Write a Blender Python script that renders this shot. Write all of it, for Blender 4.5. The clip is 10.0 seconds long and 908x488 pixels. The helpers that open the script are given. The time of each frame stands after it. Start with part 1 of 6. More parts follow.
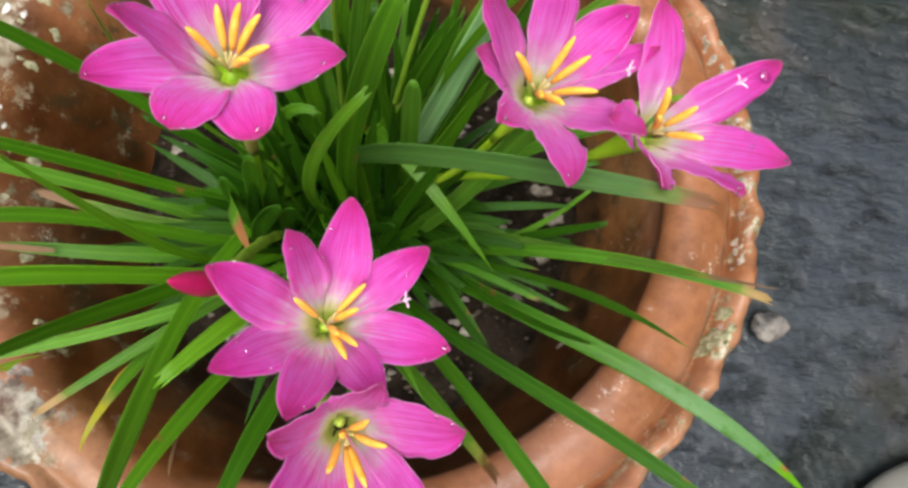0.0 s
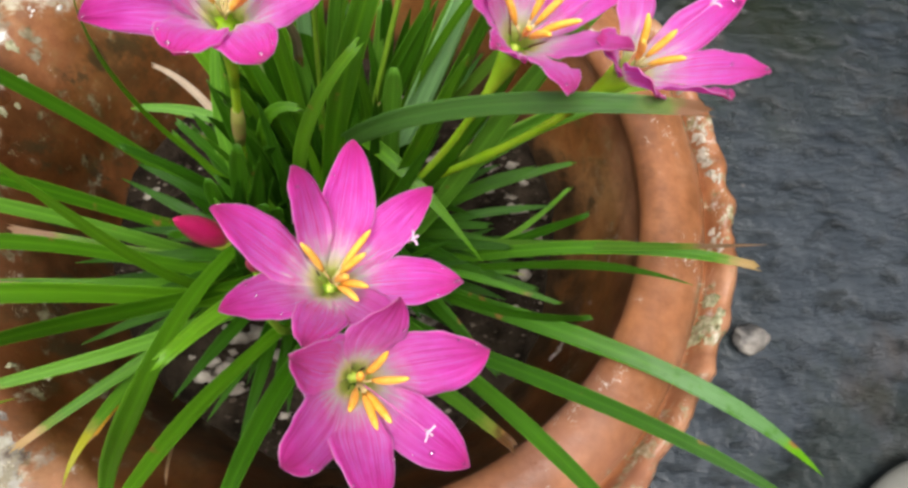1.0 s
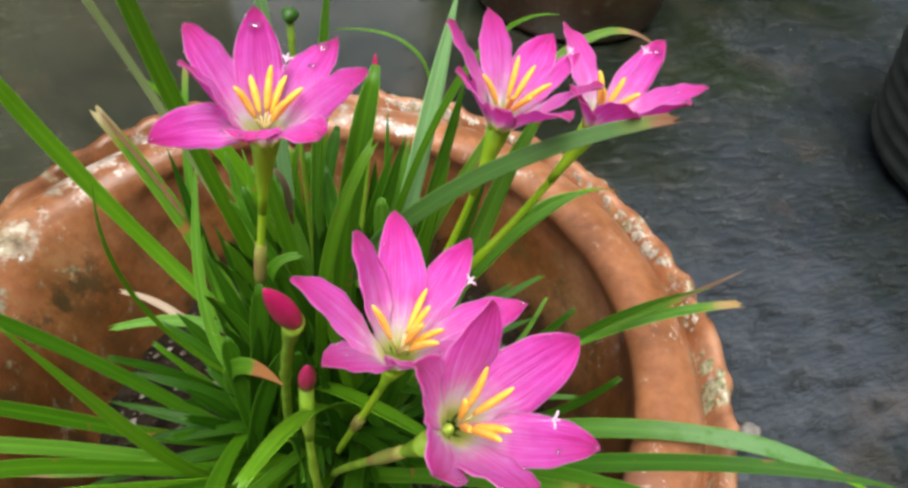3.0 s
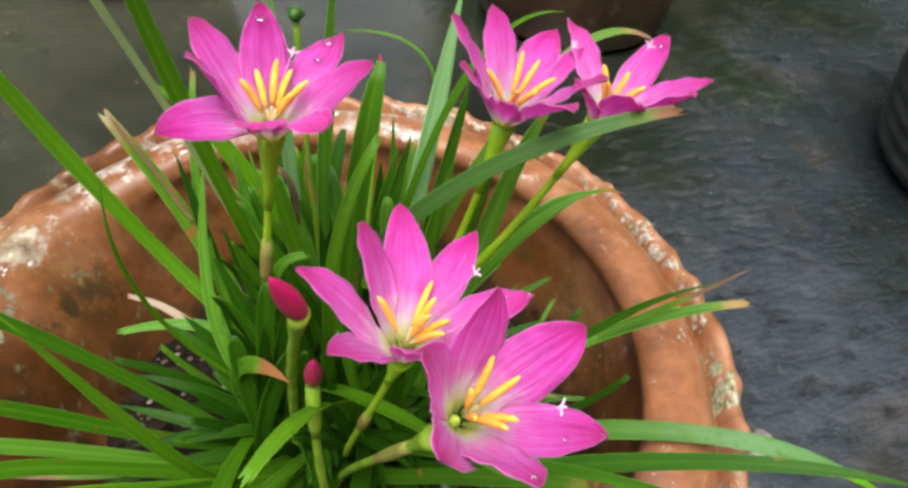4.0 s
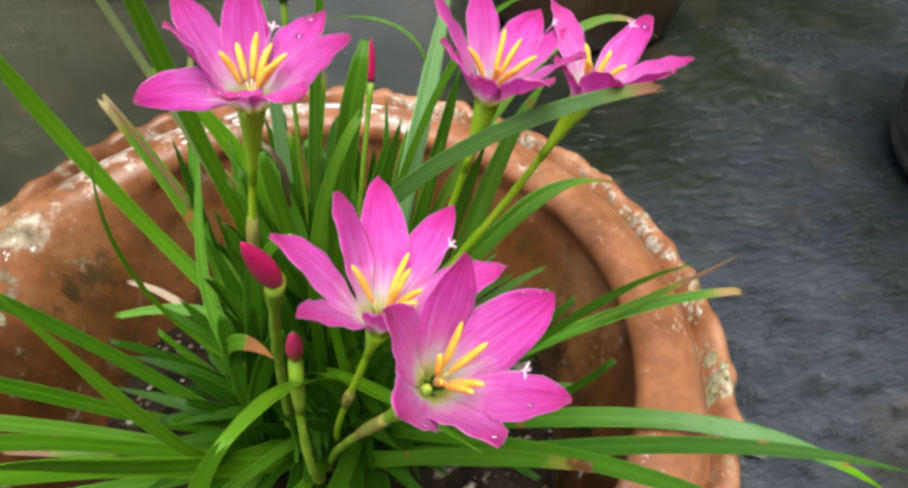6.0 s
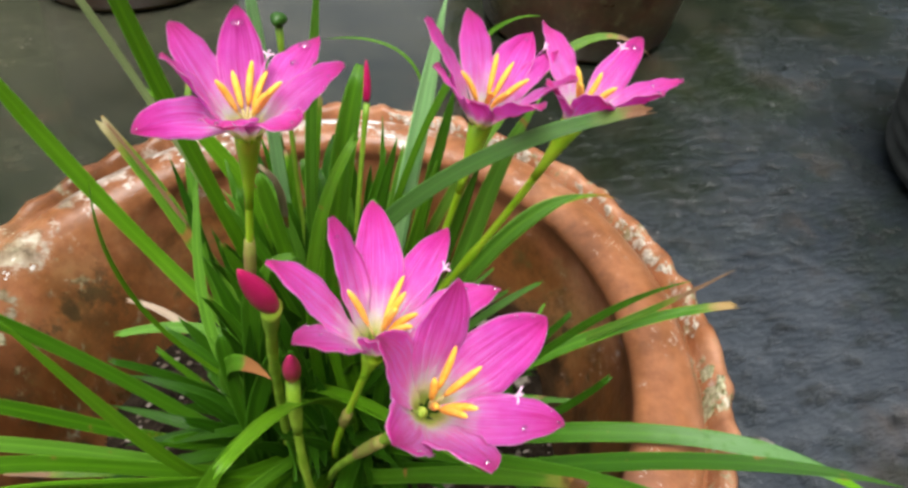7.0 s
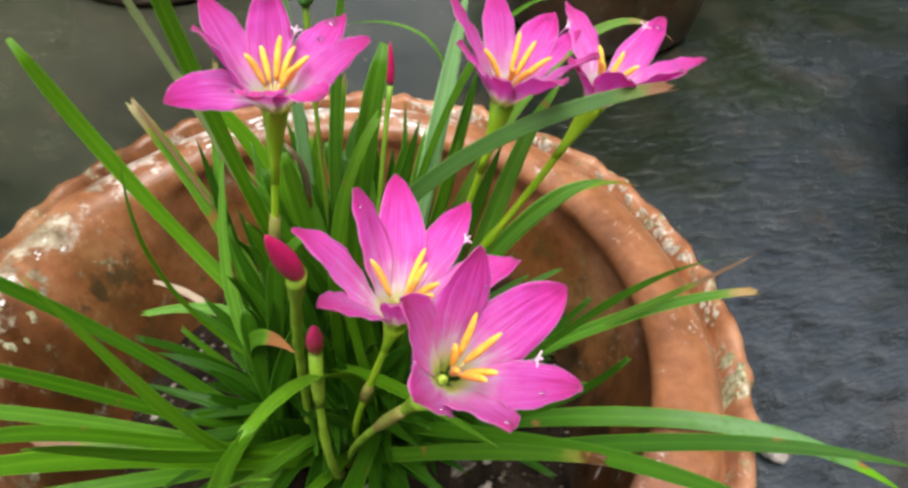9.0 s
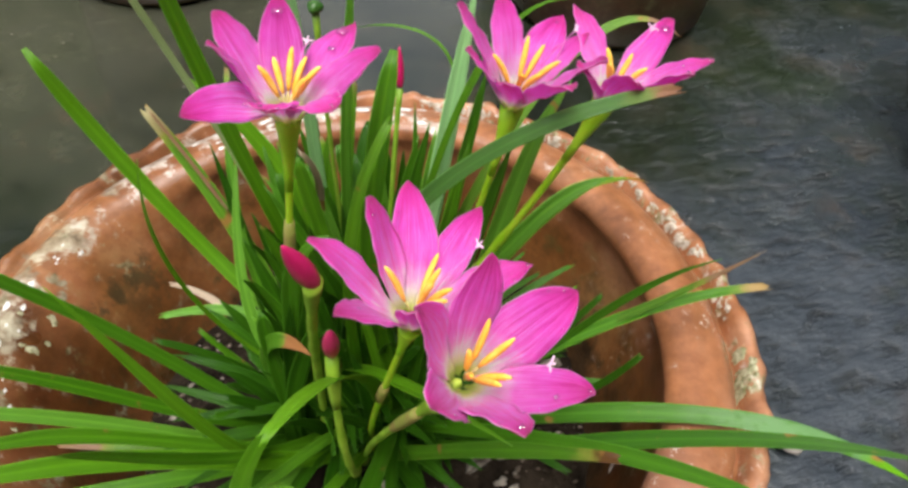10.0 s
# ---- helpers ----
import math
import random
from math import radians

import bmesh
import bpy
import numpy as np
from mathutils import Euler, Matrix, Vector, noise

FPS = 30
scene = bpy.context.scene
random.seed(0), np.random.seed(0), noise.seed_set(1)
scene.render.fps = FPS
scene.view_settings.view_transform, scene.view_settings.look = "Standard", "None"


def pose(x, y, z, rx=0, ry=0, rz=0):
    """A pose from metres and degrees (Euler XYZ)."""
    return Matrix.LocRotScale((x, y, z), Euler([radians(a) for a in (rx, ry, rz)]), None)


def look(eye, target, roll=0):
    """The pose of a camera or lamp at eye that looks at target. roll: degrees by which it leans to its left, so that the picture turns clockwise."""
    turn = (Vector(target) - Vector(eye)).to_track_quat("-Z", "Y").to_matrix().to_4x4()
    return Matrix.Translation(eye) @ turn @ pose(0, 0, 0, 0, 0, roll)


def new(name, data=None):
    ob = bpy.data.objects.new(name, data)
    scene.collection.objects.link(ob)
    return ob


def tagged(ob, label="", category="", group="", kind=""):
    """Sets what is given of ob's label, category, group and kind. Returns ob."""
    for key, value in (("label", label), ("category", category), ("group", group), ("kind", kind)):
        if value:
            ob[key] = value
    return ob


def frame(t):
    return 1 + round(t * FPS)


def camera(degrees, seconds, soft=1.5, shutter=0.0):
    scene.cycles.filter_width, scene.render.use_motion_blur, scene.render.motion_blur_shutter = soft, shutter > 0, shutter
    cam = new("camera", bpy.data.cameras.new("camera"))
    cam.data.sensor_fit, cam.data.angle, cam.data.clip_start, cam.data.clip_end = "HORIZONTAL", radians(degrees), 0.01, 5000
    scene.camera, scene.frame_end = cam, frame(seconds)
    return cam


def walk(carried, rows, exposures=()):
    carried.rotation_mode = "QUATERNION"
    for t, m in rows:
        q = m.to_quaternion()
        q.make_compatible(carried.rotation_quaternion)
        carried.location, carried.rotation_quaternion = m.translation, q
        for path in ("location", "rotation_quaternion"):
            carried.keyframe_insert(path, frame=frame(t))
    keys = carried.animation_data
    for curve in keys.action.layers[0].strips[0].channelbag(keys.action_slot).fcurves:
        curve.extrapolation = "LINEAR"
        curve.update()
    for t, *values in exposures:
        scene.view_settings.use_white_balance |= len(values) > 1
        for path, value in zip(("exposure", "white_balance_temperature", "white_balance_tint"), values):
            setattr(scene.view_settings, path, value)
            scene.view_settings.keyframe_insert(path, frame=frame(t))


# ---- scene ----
cam = camera(68.4, 10.0, 2.9)
# seconds, eye, then yaw, pitch and roll in degrees
PATH = [
    (0, 0.0193, -0.1123, 0.5332, -21.68, -75.90, 24.30),
    (0.2, 0.0194, -0.1164, 0.5355, -18.40, -74.70, 20.09),
    (0.5, 0.0163, -0.1247, 0.5344, -17.22, -72.91, 18.20),
    (0.7, 0.0143, -0.1333, 0.5284, -19.21, -71.82, 19.89),
    (0.9, 0.0120, -0.1412, 0.5221, -21.26, -69.62, 20.16),
    (1, 0.0106, -0.1439, 0.5228, -22.43, -68.51, 20.17),
    (1.2, 0.0058, -0.1471, 0.5171, -23.40, -65.29, 18.77),
    (1.3, 0.0036, -0.1488, 0.5178, -24.60, -63.94, 18.20),
    (1.5, -0.0023, -0.1573, 0.5114, -26.24, -62.25, 18.34),
    (1.7, -0.0066, -0.1658, 0.5058, -26.56, -60.54, 17.93),
    (1.9, -0.0113, -0.1659, 0.5057, -26.18, -56.40, 15.72),
    (2, -0.0122, -0.1637, 0.5102, -25.97, -55.74, 14.79),
    (2.1, -0.0144, -0.1662, 0.5091, -26.33, -53.91, 13.72),
    (2.3, -0.0167, -0.1696, 0.5119, -26.37, -52.15, 12.28),
    (2.5, -0.0215, -0.1727, 0.5120, -27.94, -51.17, 11.26),
    (2.7, -0.0267, -0.1787, 0.5110, -26.85, -49.94, 9.25),
    (3.8, -0.0279, -0.1836, 0.5062, -25.33, -47.28, 7.72),
    (4, -0.0280, -0.1852, 0.5056, -24.87, -47.30, 7.17),
    (4.5, -0.0208, -0.1908, 0.5029, -23.44, -46.49, 6.46),
    (5, -0.0234, -0.1969, 0.5006, -22.88, -47.06, 6.33),
    (5.2, -0.0230, -0.1953, 0.5013, -23.35, -46.91, 6.52),
    (6.3, -0.0199, -0.1947, 0.5028, -22.91, -47.15, 6.14),
    (6.5, -0.0193, -0.1937, 0.5044, -22.81, -46.85, 5.87),
    (7, -0.0195, -0.1941, 0.5063, -23.02, -46.37, 5.75),
    (7.5, -0.0206, -0.1975, 0.5058, -23.81, -46.29, 5.97),
    (8, -0.0192, -0.1990, 0.5076, -22.99, -45.93, 5.47),
    (8.5, -0.0203, -0.1983, 0.5076, -22.33, -45.81, 5.90),
    (9, -0.0220, -0.2004, 0.5037, -20.65, -46.66, 4.66),
    (9.5, -0.0231, -0.1998, 0.5061, -20.56, -46.90, 4.43),
    (10, -0.0224, -0.1995, 0.5081, -19.39, -47.42, 2.85),
]
walk(cam, [(t, pose(x, y, z, 90 + pitch, 0, yaw) @ pose(0, 0, 0, 0, 0, roll)) for t, x, y, z, yaw, pitch, roll in PATH],
     exposures=[(0, 0.56), (1, 0.60), (2, 0.66), (4, 0.70), (10, 0.70)])

# ---- world, sun, exposure ----
world = bpy.data.worlds.new("overcast_sky")
scene.world = world
world.use_nodes = True
wn = world.node_tree.nodes
sky = wn.new("ShaderNodeTexSky")
sky.sky_type = 'NISHITA'
sky.sun_disc = False
sky.sun_elevation = radians(75)
sky.sun_rotation = radians(207)
sky.air_density = 1.0
sky.dust_density = 4.0
sky.ozone_density = 0.6
wn["Background"].inputs["Strength"].default_value = 0.13
cloud = wn.new("ShaderNodeHueSaturation")
cloud.inputs["Saturation"].default_value = 0.32
world.node_tree.links.new(sky.outputs[0], cloud.inputs["Color"])
world.node_tree.links.new(cloud.outputs[0], wn["Background"].inputs["Color"])

sun_data = bpy.data.lights.new("sun", 'SUN')
sun_data.energy = 2.3
sun_data.angle = radians(40)
sun_data.color = (1.0, 0.97, 0.92)
sun = new("sun", sun_data)
sun.matrix_world = look((-0.25, -0.50, 2.0), (0, 0, 0))


# ---- materials ----
def material(name):
    m = bpy.data.materials.new(name)
    m.use_nodes = True
    return m, m.node_tree.nodes, m.node_tree.links, m.node_tree.nodes["Principled BSDF"]


def node(nt, kind, **values):
    n = nt.new(kind)
    for key, value in values.items():
        n.inputs[key.replace("_", " ")].default_value = value
    return n


def ramp(nt, stops):
    n = nt.new("ShaderNodeValToRGB")
    e = n.color_ramp.elements
    while len(e) < len(stops):
        e.new(0.5)
    for el, (at, col) in zip(e, stops):
        el.position = at
        el.color = (*col, 1) if len(col) == 3 else col
    return n


def mixrgb(nt, ln, fac, a, b, kind='MIX'):
    n = nt.new("ShaderNodeMix")
    n.data_type, n.blend_type = 'RGBA', kind
    for socket, value in ((n.inputs[0], fac), (n.inputs[6], a), (n.inputs[7], b)):
        if hasattr(value, "is_output"):
            ln.new(value, socket)
        else:
            socket.default_value = value if isinstance(value, float) else (*value, 1)
    return n.outputs[2]


def maths(nt, ln, op, a, b=0.0, clamp=False):
    n = nt.new("ShaderNodeMath")
    n.operation, n.use_clamp = op, clamp
    for socket, value in zip(n.inputs, (a, b)):
        if hasattr(value, "is_output"):
            ln.new(value, socket)
        else:
            socket.default_value = value
    return n.outputs[0]


def noise_at(nt, ln, coord, scale, detail=4.0, rough=0.55):
    n = node(nt, "ShaderNodeTexNoise", Scale=scale, Detail=detail, Roughness=rough)
    if coord is not None:
        ln.new(coord, n.inputs["Vector"])
    return n.outputs["Fac"]


def bumped(nt, ln, bsdf, height, strength, distance):
    b = node(nt, "ShaderNodeBump", Strength=strength, Distance=distance)
    ln.new(height, b.inputs["Height"])
    ln.new(b.outputs[0], bsdf.inputs["Normal"])


def petal_material():
    m, nt, ln, bsdf = material("pink_petal")
    uv = nt.new("ShaderNodeUVMap")
    sep = nt.new("ShaderNodeSeparateXYZ")
    ln.new(uv.outputs[0], sep.inputs[0])
    u, v = sep.outputs[0], sep.outputs[1]
    geo = nt.new("ShaderNodeTexCoord").outputs["Object"]
    col = ramp(nt, [(0.0, (0.52, 0.68, 0.05)), (0.08, (0.72, 0.84, 0.16)), (0.14, (0.97, 0.96, 0.58)), (0.205, (0.99, 0.86, 0.92)), (0.295, (0.96, 0.50, 0.86)),
                    (0.42, (0.92, 0.200, 0.77)), (0.64, (0.89, 0.104, 0.68)), (0.84, (0.88, 0.047, 0.54)), (0.96, (0.80, 0.020, 0.37)), (1.0, (0.78, 0.08, 0.40))])
    wob = maths(nt, ln, 'MULTIPLY', noise_at(nt, ln, geo, 160.0), 0.13)
    ln.new(maths(nt, ln, 'ADD', v, maths(nt, ln, 'SUBTRACT', wob, 0.065)), col.inputs[0])
    # lengthwise veins
    stretch = nt.new("ShaderNodeCombineXYZ")
    ln.new(maths(nt, ln, 'MULTIPLY', u, 34.0), stretch.inputs[0])
    ln.new(maths(nt, ln, 'MULTIPLY', v, 1.5), stretch.inputs[1])
    rnd = nt.new("ShaderNodeObjectInfo").outputs["Random"]
    ln.new(maths(nt, ln, 'MULTIPLY', rnd, 40.0), stretch.inputs[2])
    veins = noise_at(nt, ln, stretch.outputs[0], 1.3, 3.0, 0.6)
    vein_col = ramp(nt, [(0.36, (0.80, 0.17, 0.54)), (0.45, (0.98, 0.86, 0.97)), (0.53, (1.0, 1.05, 1.0)), (0.62, (1.08, 2.3, 1.26))])
    ln.new(veins, vein_col.inputs[0])
    tinted = maths(nt, ln, 'MULTIPLY', maths(nt, ln, 'SUBTRACT', v, 0.16), 5.0, True)
    c = mixrgb(nt, ln, maths(nt, ln, 'MULTIPLY', tinted, 0.85), col.outputs[0], vein_col.outputs[0], 'MULTIPLY')
    edge = maths(nt, ln, 'ABSOLUTE', maths(nt, ln, 'SUBTRACT', u, 0.5))
    edge = maths(nt, ln, 'MULTIPLY', maths(nt, ln, 'SUBTRACT', edge, 0.36), 5.0, True)
    c = mixrgb(nt, ln, maths(nt, ln, 'MULTIPLY', edge, maths(nt, ln, 'MULTIPLY', v, 0.8)), c, (0.85, 0.045, 0.54))
    rim = maths(nt, ln, 'ABSOLUTE', maths(nt, ln, 'SUBTRACT', u, 0.5))
    rim = maths(nt, ln, 'MULTIPLY', maths(nt, ln, 'SUBTRACT', rim, 0.474), 60.0, True)
    c = mixrgb(nt, ln, maths(nt, ln, 'MULTIPLY', rim, 0.60), c, (0.95, 0.62, 0.86))
    patchy = ramp(nt, [(0.28, (0.94, 0.66, 0.86)), (0.44, (1.0, 1.0, 1.0)), (0.66, (1.04, 1.35, 1.10))])
    ln.new(noise_at(nt, ln, geo, 230.0, 4.0, 0.6), patchy.inputs[0])
    c = mixrgb(nt, ln, maths(nt, ln, 'MULTIPLY', tinted, 0.8), c, patchy.outputs[0], 'MULTIPLY')
    hsv = node(nt, "ShaderNodeHueSaturation", Saturation=1.0)
    ln.new(c, hsv.inputs["Color"])
    val = maths(nt, ln, 'ADD', maths(nt, ln, 'MULTIPLY', rnd, 0.12), 1.06)
    ln.new(val, hsv.inputs["Value"])
    ln.new(hsv.outputs[0], bsdf.inputs["Base Color"])
    bsdf.inputs["Roughness"].default_value = 0.38
    bsdf.inputs["Specular IOR Level"].default_value = 0.45
    bsdf.inputs["Sheen Weight"].default_value = 0.15
    bumped(nt, ln, bsdf, maths(nt, ln, 'ADD', veins, maths(nt, ln, 'MULTIPLY', noise_at(nt, ln, geo, 330.0, 3.0), 0.5)), 0.75, 0.0012)
    # light passes through the thin tissue
    trans = nt.new("ShaderNodeBsdfTranslucent")
    ln.new(mixrgb(nt, ln, 0.15, hsv.outputs[0], (1.0, 0.60, 0.95)), trans.inputs["Color"])
    mix = nt.new("ShaderNodeMixShader")
    mix.inputs[0].default_value = 0.48
    ln.new(bsdf.outputs[0], mix.inputs[1])
    ln.new(trans.outputs[0], mix.inputs[2])
    ln.new(mix.outputs[0], nt["Material Output"].inputs["Surface"])
    return m


def leaf_material(name, lo, hi, tip=None, tip_at=0.9, spots=0.0, halo=0.45, fresh=None, fade=1.0, gloss=0.40):
    m, nt, ln, bsdf = material(name)
    uv = nt.new("ShaderNodeUVMap")
    sep = nt.new("ShaderNodeSeparateXYZ")
    ln.new(uv.outputs[0], sep.inputs[0])
    u, v = sep.outputs[0], sep.outputs[1]
    geo = nt.new("ShaderNodeTexCoord").outputs["Object"]
    rnd = nt.new("ShaderNodeObjectInfo").outputs["Random"]
    stretch = nt.new("ShaderNodeCombineXYZ")
    ln.new(maths(nt, ln, 'MULTIPLY', u, 18.0), stretch.inputs[0])
    ln.new(maths(nt, ln, 'MULTIPLY', v, 5.0), stretch.inputs[1])
    ln.new(maths(nt, ln, 'MULTIPLY', rnd, 60.0), stretch.inputs[2])
    streak = noise_at(nt, ln, stretch.outputs[0], 1.0, 3.0)
    blot = noise_at(nt, ln, geo, 45.0, 3.0)
    f = maths(nt, ln, 'ADD', maths(nt, ln, 'MULTIPLY', rnd, 0.7), maths(nt, ln, 'MULTIPLY', blot, 0.3))
    c = mixrgb(nt, ln, f, lo, hi)
    sc = ramp(nt, [(0.30, (0.80, 0.85, 0.80)), (0.50, (1.0, 1.0, 1.0)), (0.66, (1.22, 1.14, 1.18))])
    ln.new(streak, sc.inputs[0])
    c = mixrgb(nt, ln, 1.0, c, sc.outputs[0], 'MULTIPLY')
    mid = maths(nt, ln, 'ABSOLUTE', maths(nt, ln, 'SUBTRACT', u, 0.5))
    mid = maths(nt, ln, 'SUBTRACT', 1.0, maths(nt, ln, 'MULTIPLY', mid, 9.0), True)
    c = mixrgb(nt, ln, maths(nt, ln, 'MULTIPLY', mid, 0.25), c, tuple(min(1, x * 1.8) for x in hi))
    # thin light margin
    hem = maths(nt, ln, 'ABSOLUTE', maths(nt, ln, 'SUBTRACT', u, 0.5))
    hem = maths(nt, ln, 'MULTIPLY', maths(nt, ln, 'SUBTRACT', hem, 0.448), 30.0, True)
    c = mixrgb(nt, ln, maths(nt, ln, 'MULTIPLY', hem, 0.55), c, tuple(min(1, x * 2.1 + 0.02) for x in hi))
    # paler towards the sheathed base
    base = maths(nt, ln, 'SUBTRACT', 1.0, maths(nt, ln, 'MULTIPLY', v, 7.0), True)
    c = mixrgb(nt, ln, maths(nt, ln, 'MULTIPLY', base, 0.35), c, (0.22, 0.30, 0.08))
    if tip:
        rag = maths(nt, ln, 'ADD', v, maths(nt, ln, 'MULTIPLY', maths(nt, ln, 'SUBTRACT', noise_at(nt, ln, geo, 300.0), 0.5), 0.045))
        t1 = maths(nt, ln, 'MULTIPLY', maths(nt, ln, 'SUBTRACT', rag, tip_at - 0.035), 26.0 / fade, True)
        t2 = maths(nt, ln, 'MULTIPLY', maths(nt, ln, 'SUBTRACT', rag, tip_at), 48.0 / fade, True)
        c = mixrgb(nt, ln, maths(nt, ln, 'MULTIPLY', t1, halo), c, (0.30, 0.28, 0.05))
        # a long fade is broken up into patches of painted sheen
        if fade > 1.0:
            sheen_break = maths(nt, ln, 'MULTIPLY', maths(nt, ln, 'SUBTRACT', noise_at(nt, ln, geo, 110.0, 4.0, 0.6), 0.36), 7.0, True)
            t2 = maths(nt, ln, 'MULTIPLY', t2, sheen_break)
        c = mixrgb(nt, ln, t2, c, tip)
        if fresh:
            c = mixrgb(nt, ln, maths(nt, ln, 'MULTIPLY', maths(nt, ln, 'SUBTRACT', rag, 0.875), 30.0, True), c, fresh)
    if spots:
        s = maths(nt, ln, 'MULTIPLY', maths(nt, ln, 'SUBTRACT', noise_at(nt, ln, geo, 90.0, 2.0), 0.70 - spots * 0.1), 14.0, True)
        c = mixrgb(nt, ln, s, c, (0.30, 0.16, 0.04))
    ln.new(c, bsdf.inputs["Base Color"])
    rough = maths(nt, ln, 'ADD', maths(nt, ln, 'MULTIPLY', blot, 0.34), 0.19)
    ln.new(rough, bsdf.inputs["Roughness"])
    bsdf.inputs["Specular IOR Level"].default_value = gloss
    bumped(nt, ln, bsdf, streak, 0.5, 0.0007)
    trans = nt.new("ShaderNodeBsdfTranslucent")
    ln.new(mixrgb(nt, ln, 0.5, c, (0.18, 0.52, 0.02)), trans.inputs["Color"])
    mix = nt.new("ShaderNodeMixShader")
    mix.inputs[0].default_value = 0.16
    ln.new(bsdf.outputs[0], mix.inputs[1])
    ln.new(trans.outputs[0], mix.inputs[2])
    ln.new(mix.outputs[0], nt["Material Output"].inputs["Surface"])
    return m


def plain_material(name, a, b, scale, rough=0.5, bump=0.3, bump_scale=None, dist=0.0008, spec=0.4, detail=5.0):
    m, nt, ln, bsdf = material(name)
    geo = nt.new("ShaderNodeTexCoord").outputs["Object"]
    f = noise_at(nt, ln, geo, scale, detail, 0.6)
    r = ramp(nt, [(0.35, a), (0.66, b)])
    ln.new(f, r.inputs[0])
    ln.new(r.outputs[0], bsdf.inputs["Base Color"])
    bsdf.inputs["Roughness"].default_value = rough
    bsdf.inputs["Specular IOR Level"].default_value = spec
    if bump:
        bumped(nt, ln, bsdf, noise_at(nt, ln, geo, bump_scale or scale * 3, 5.0, 0.6), bump, dist)
    return m


def nt_radius(nt, ln, sep):
    xx = maths(nt, ln, 'MULTIPLY', sep.outputs[0], sep.outputs[0])
    yy = maths(nt, ln, 'MULTIPLY', sep.outputs[1], sep.outputs[1])
    return maths(nt, ln, 'SQRT', maths(nt, ln, 'ADD', xx, yy))


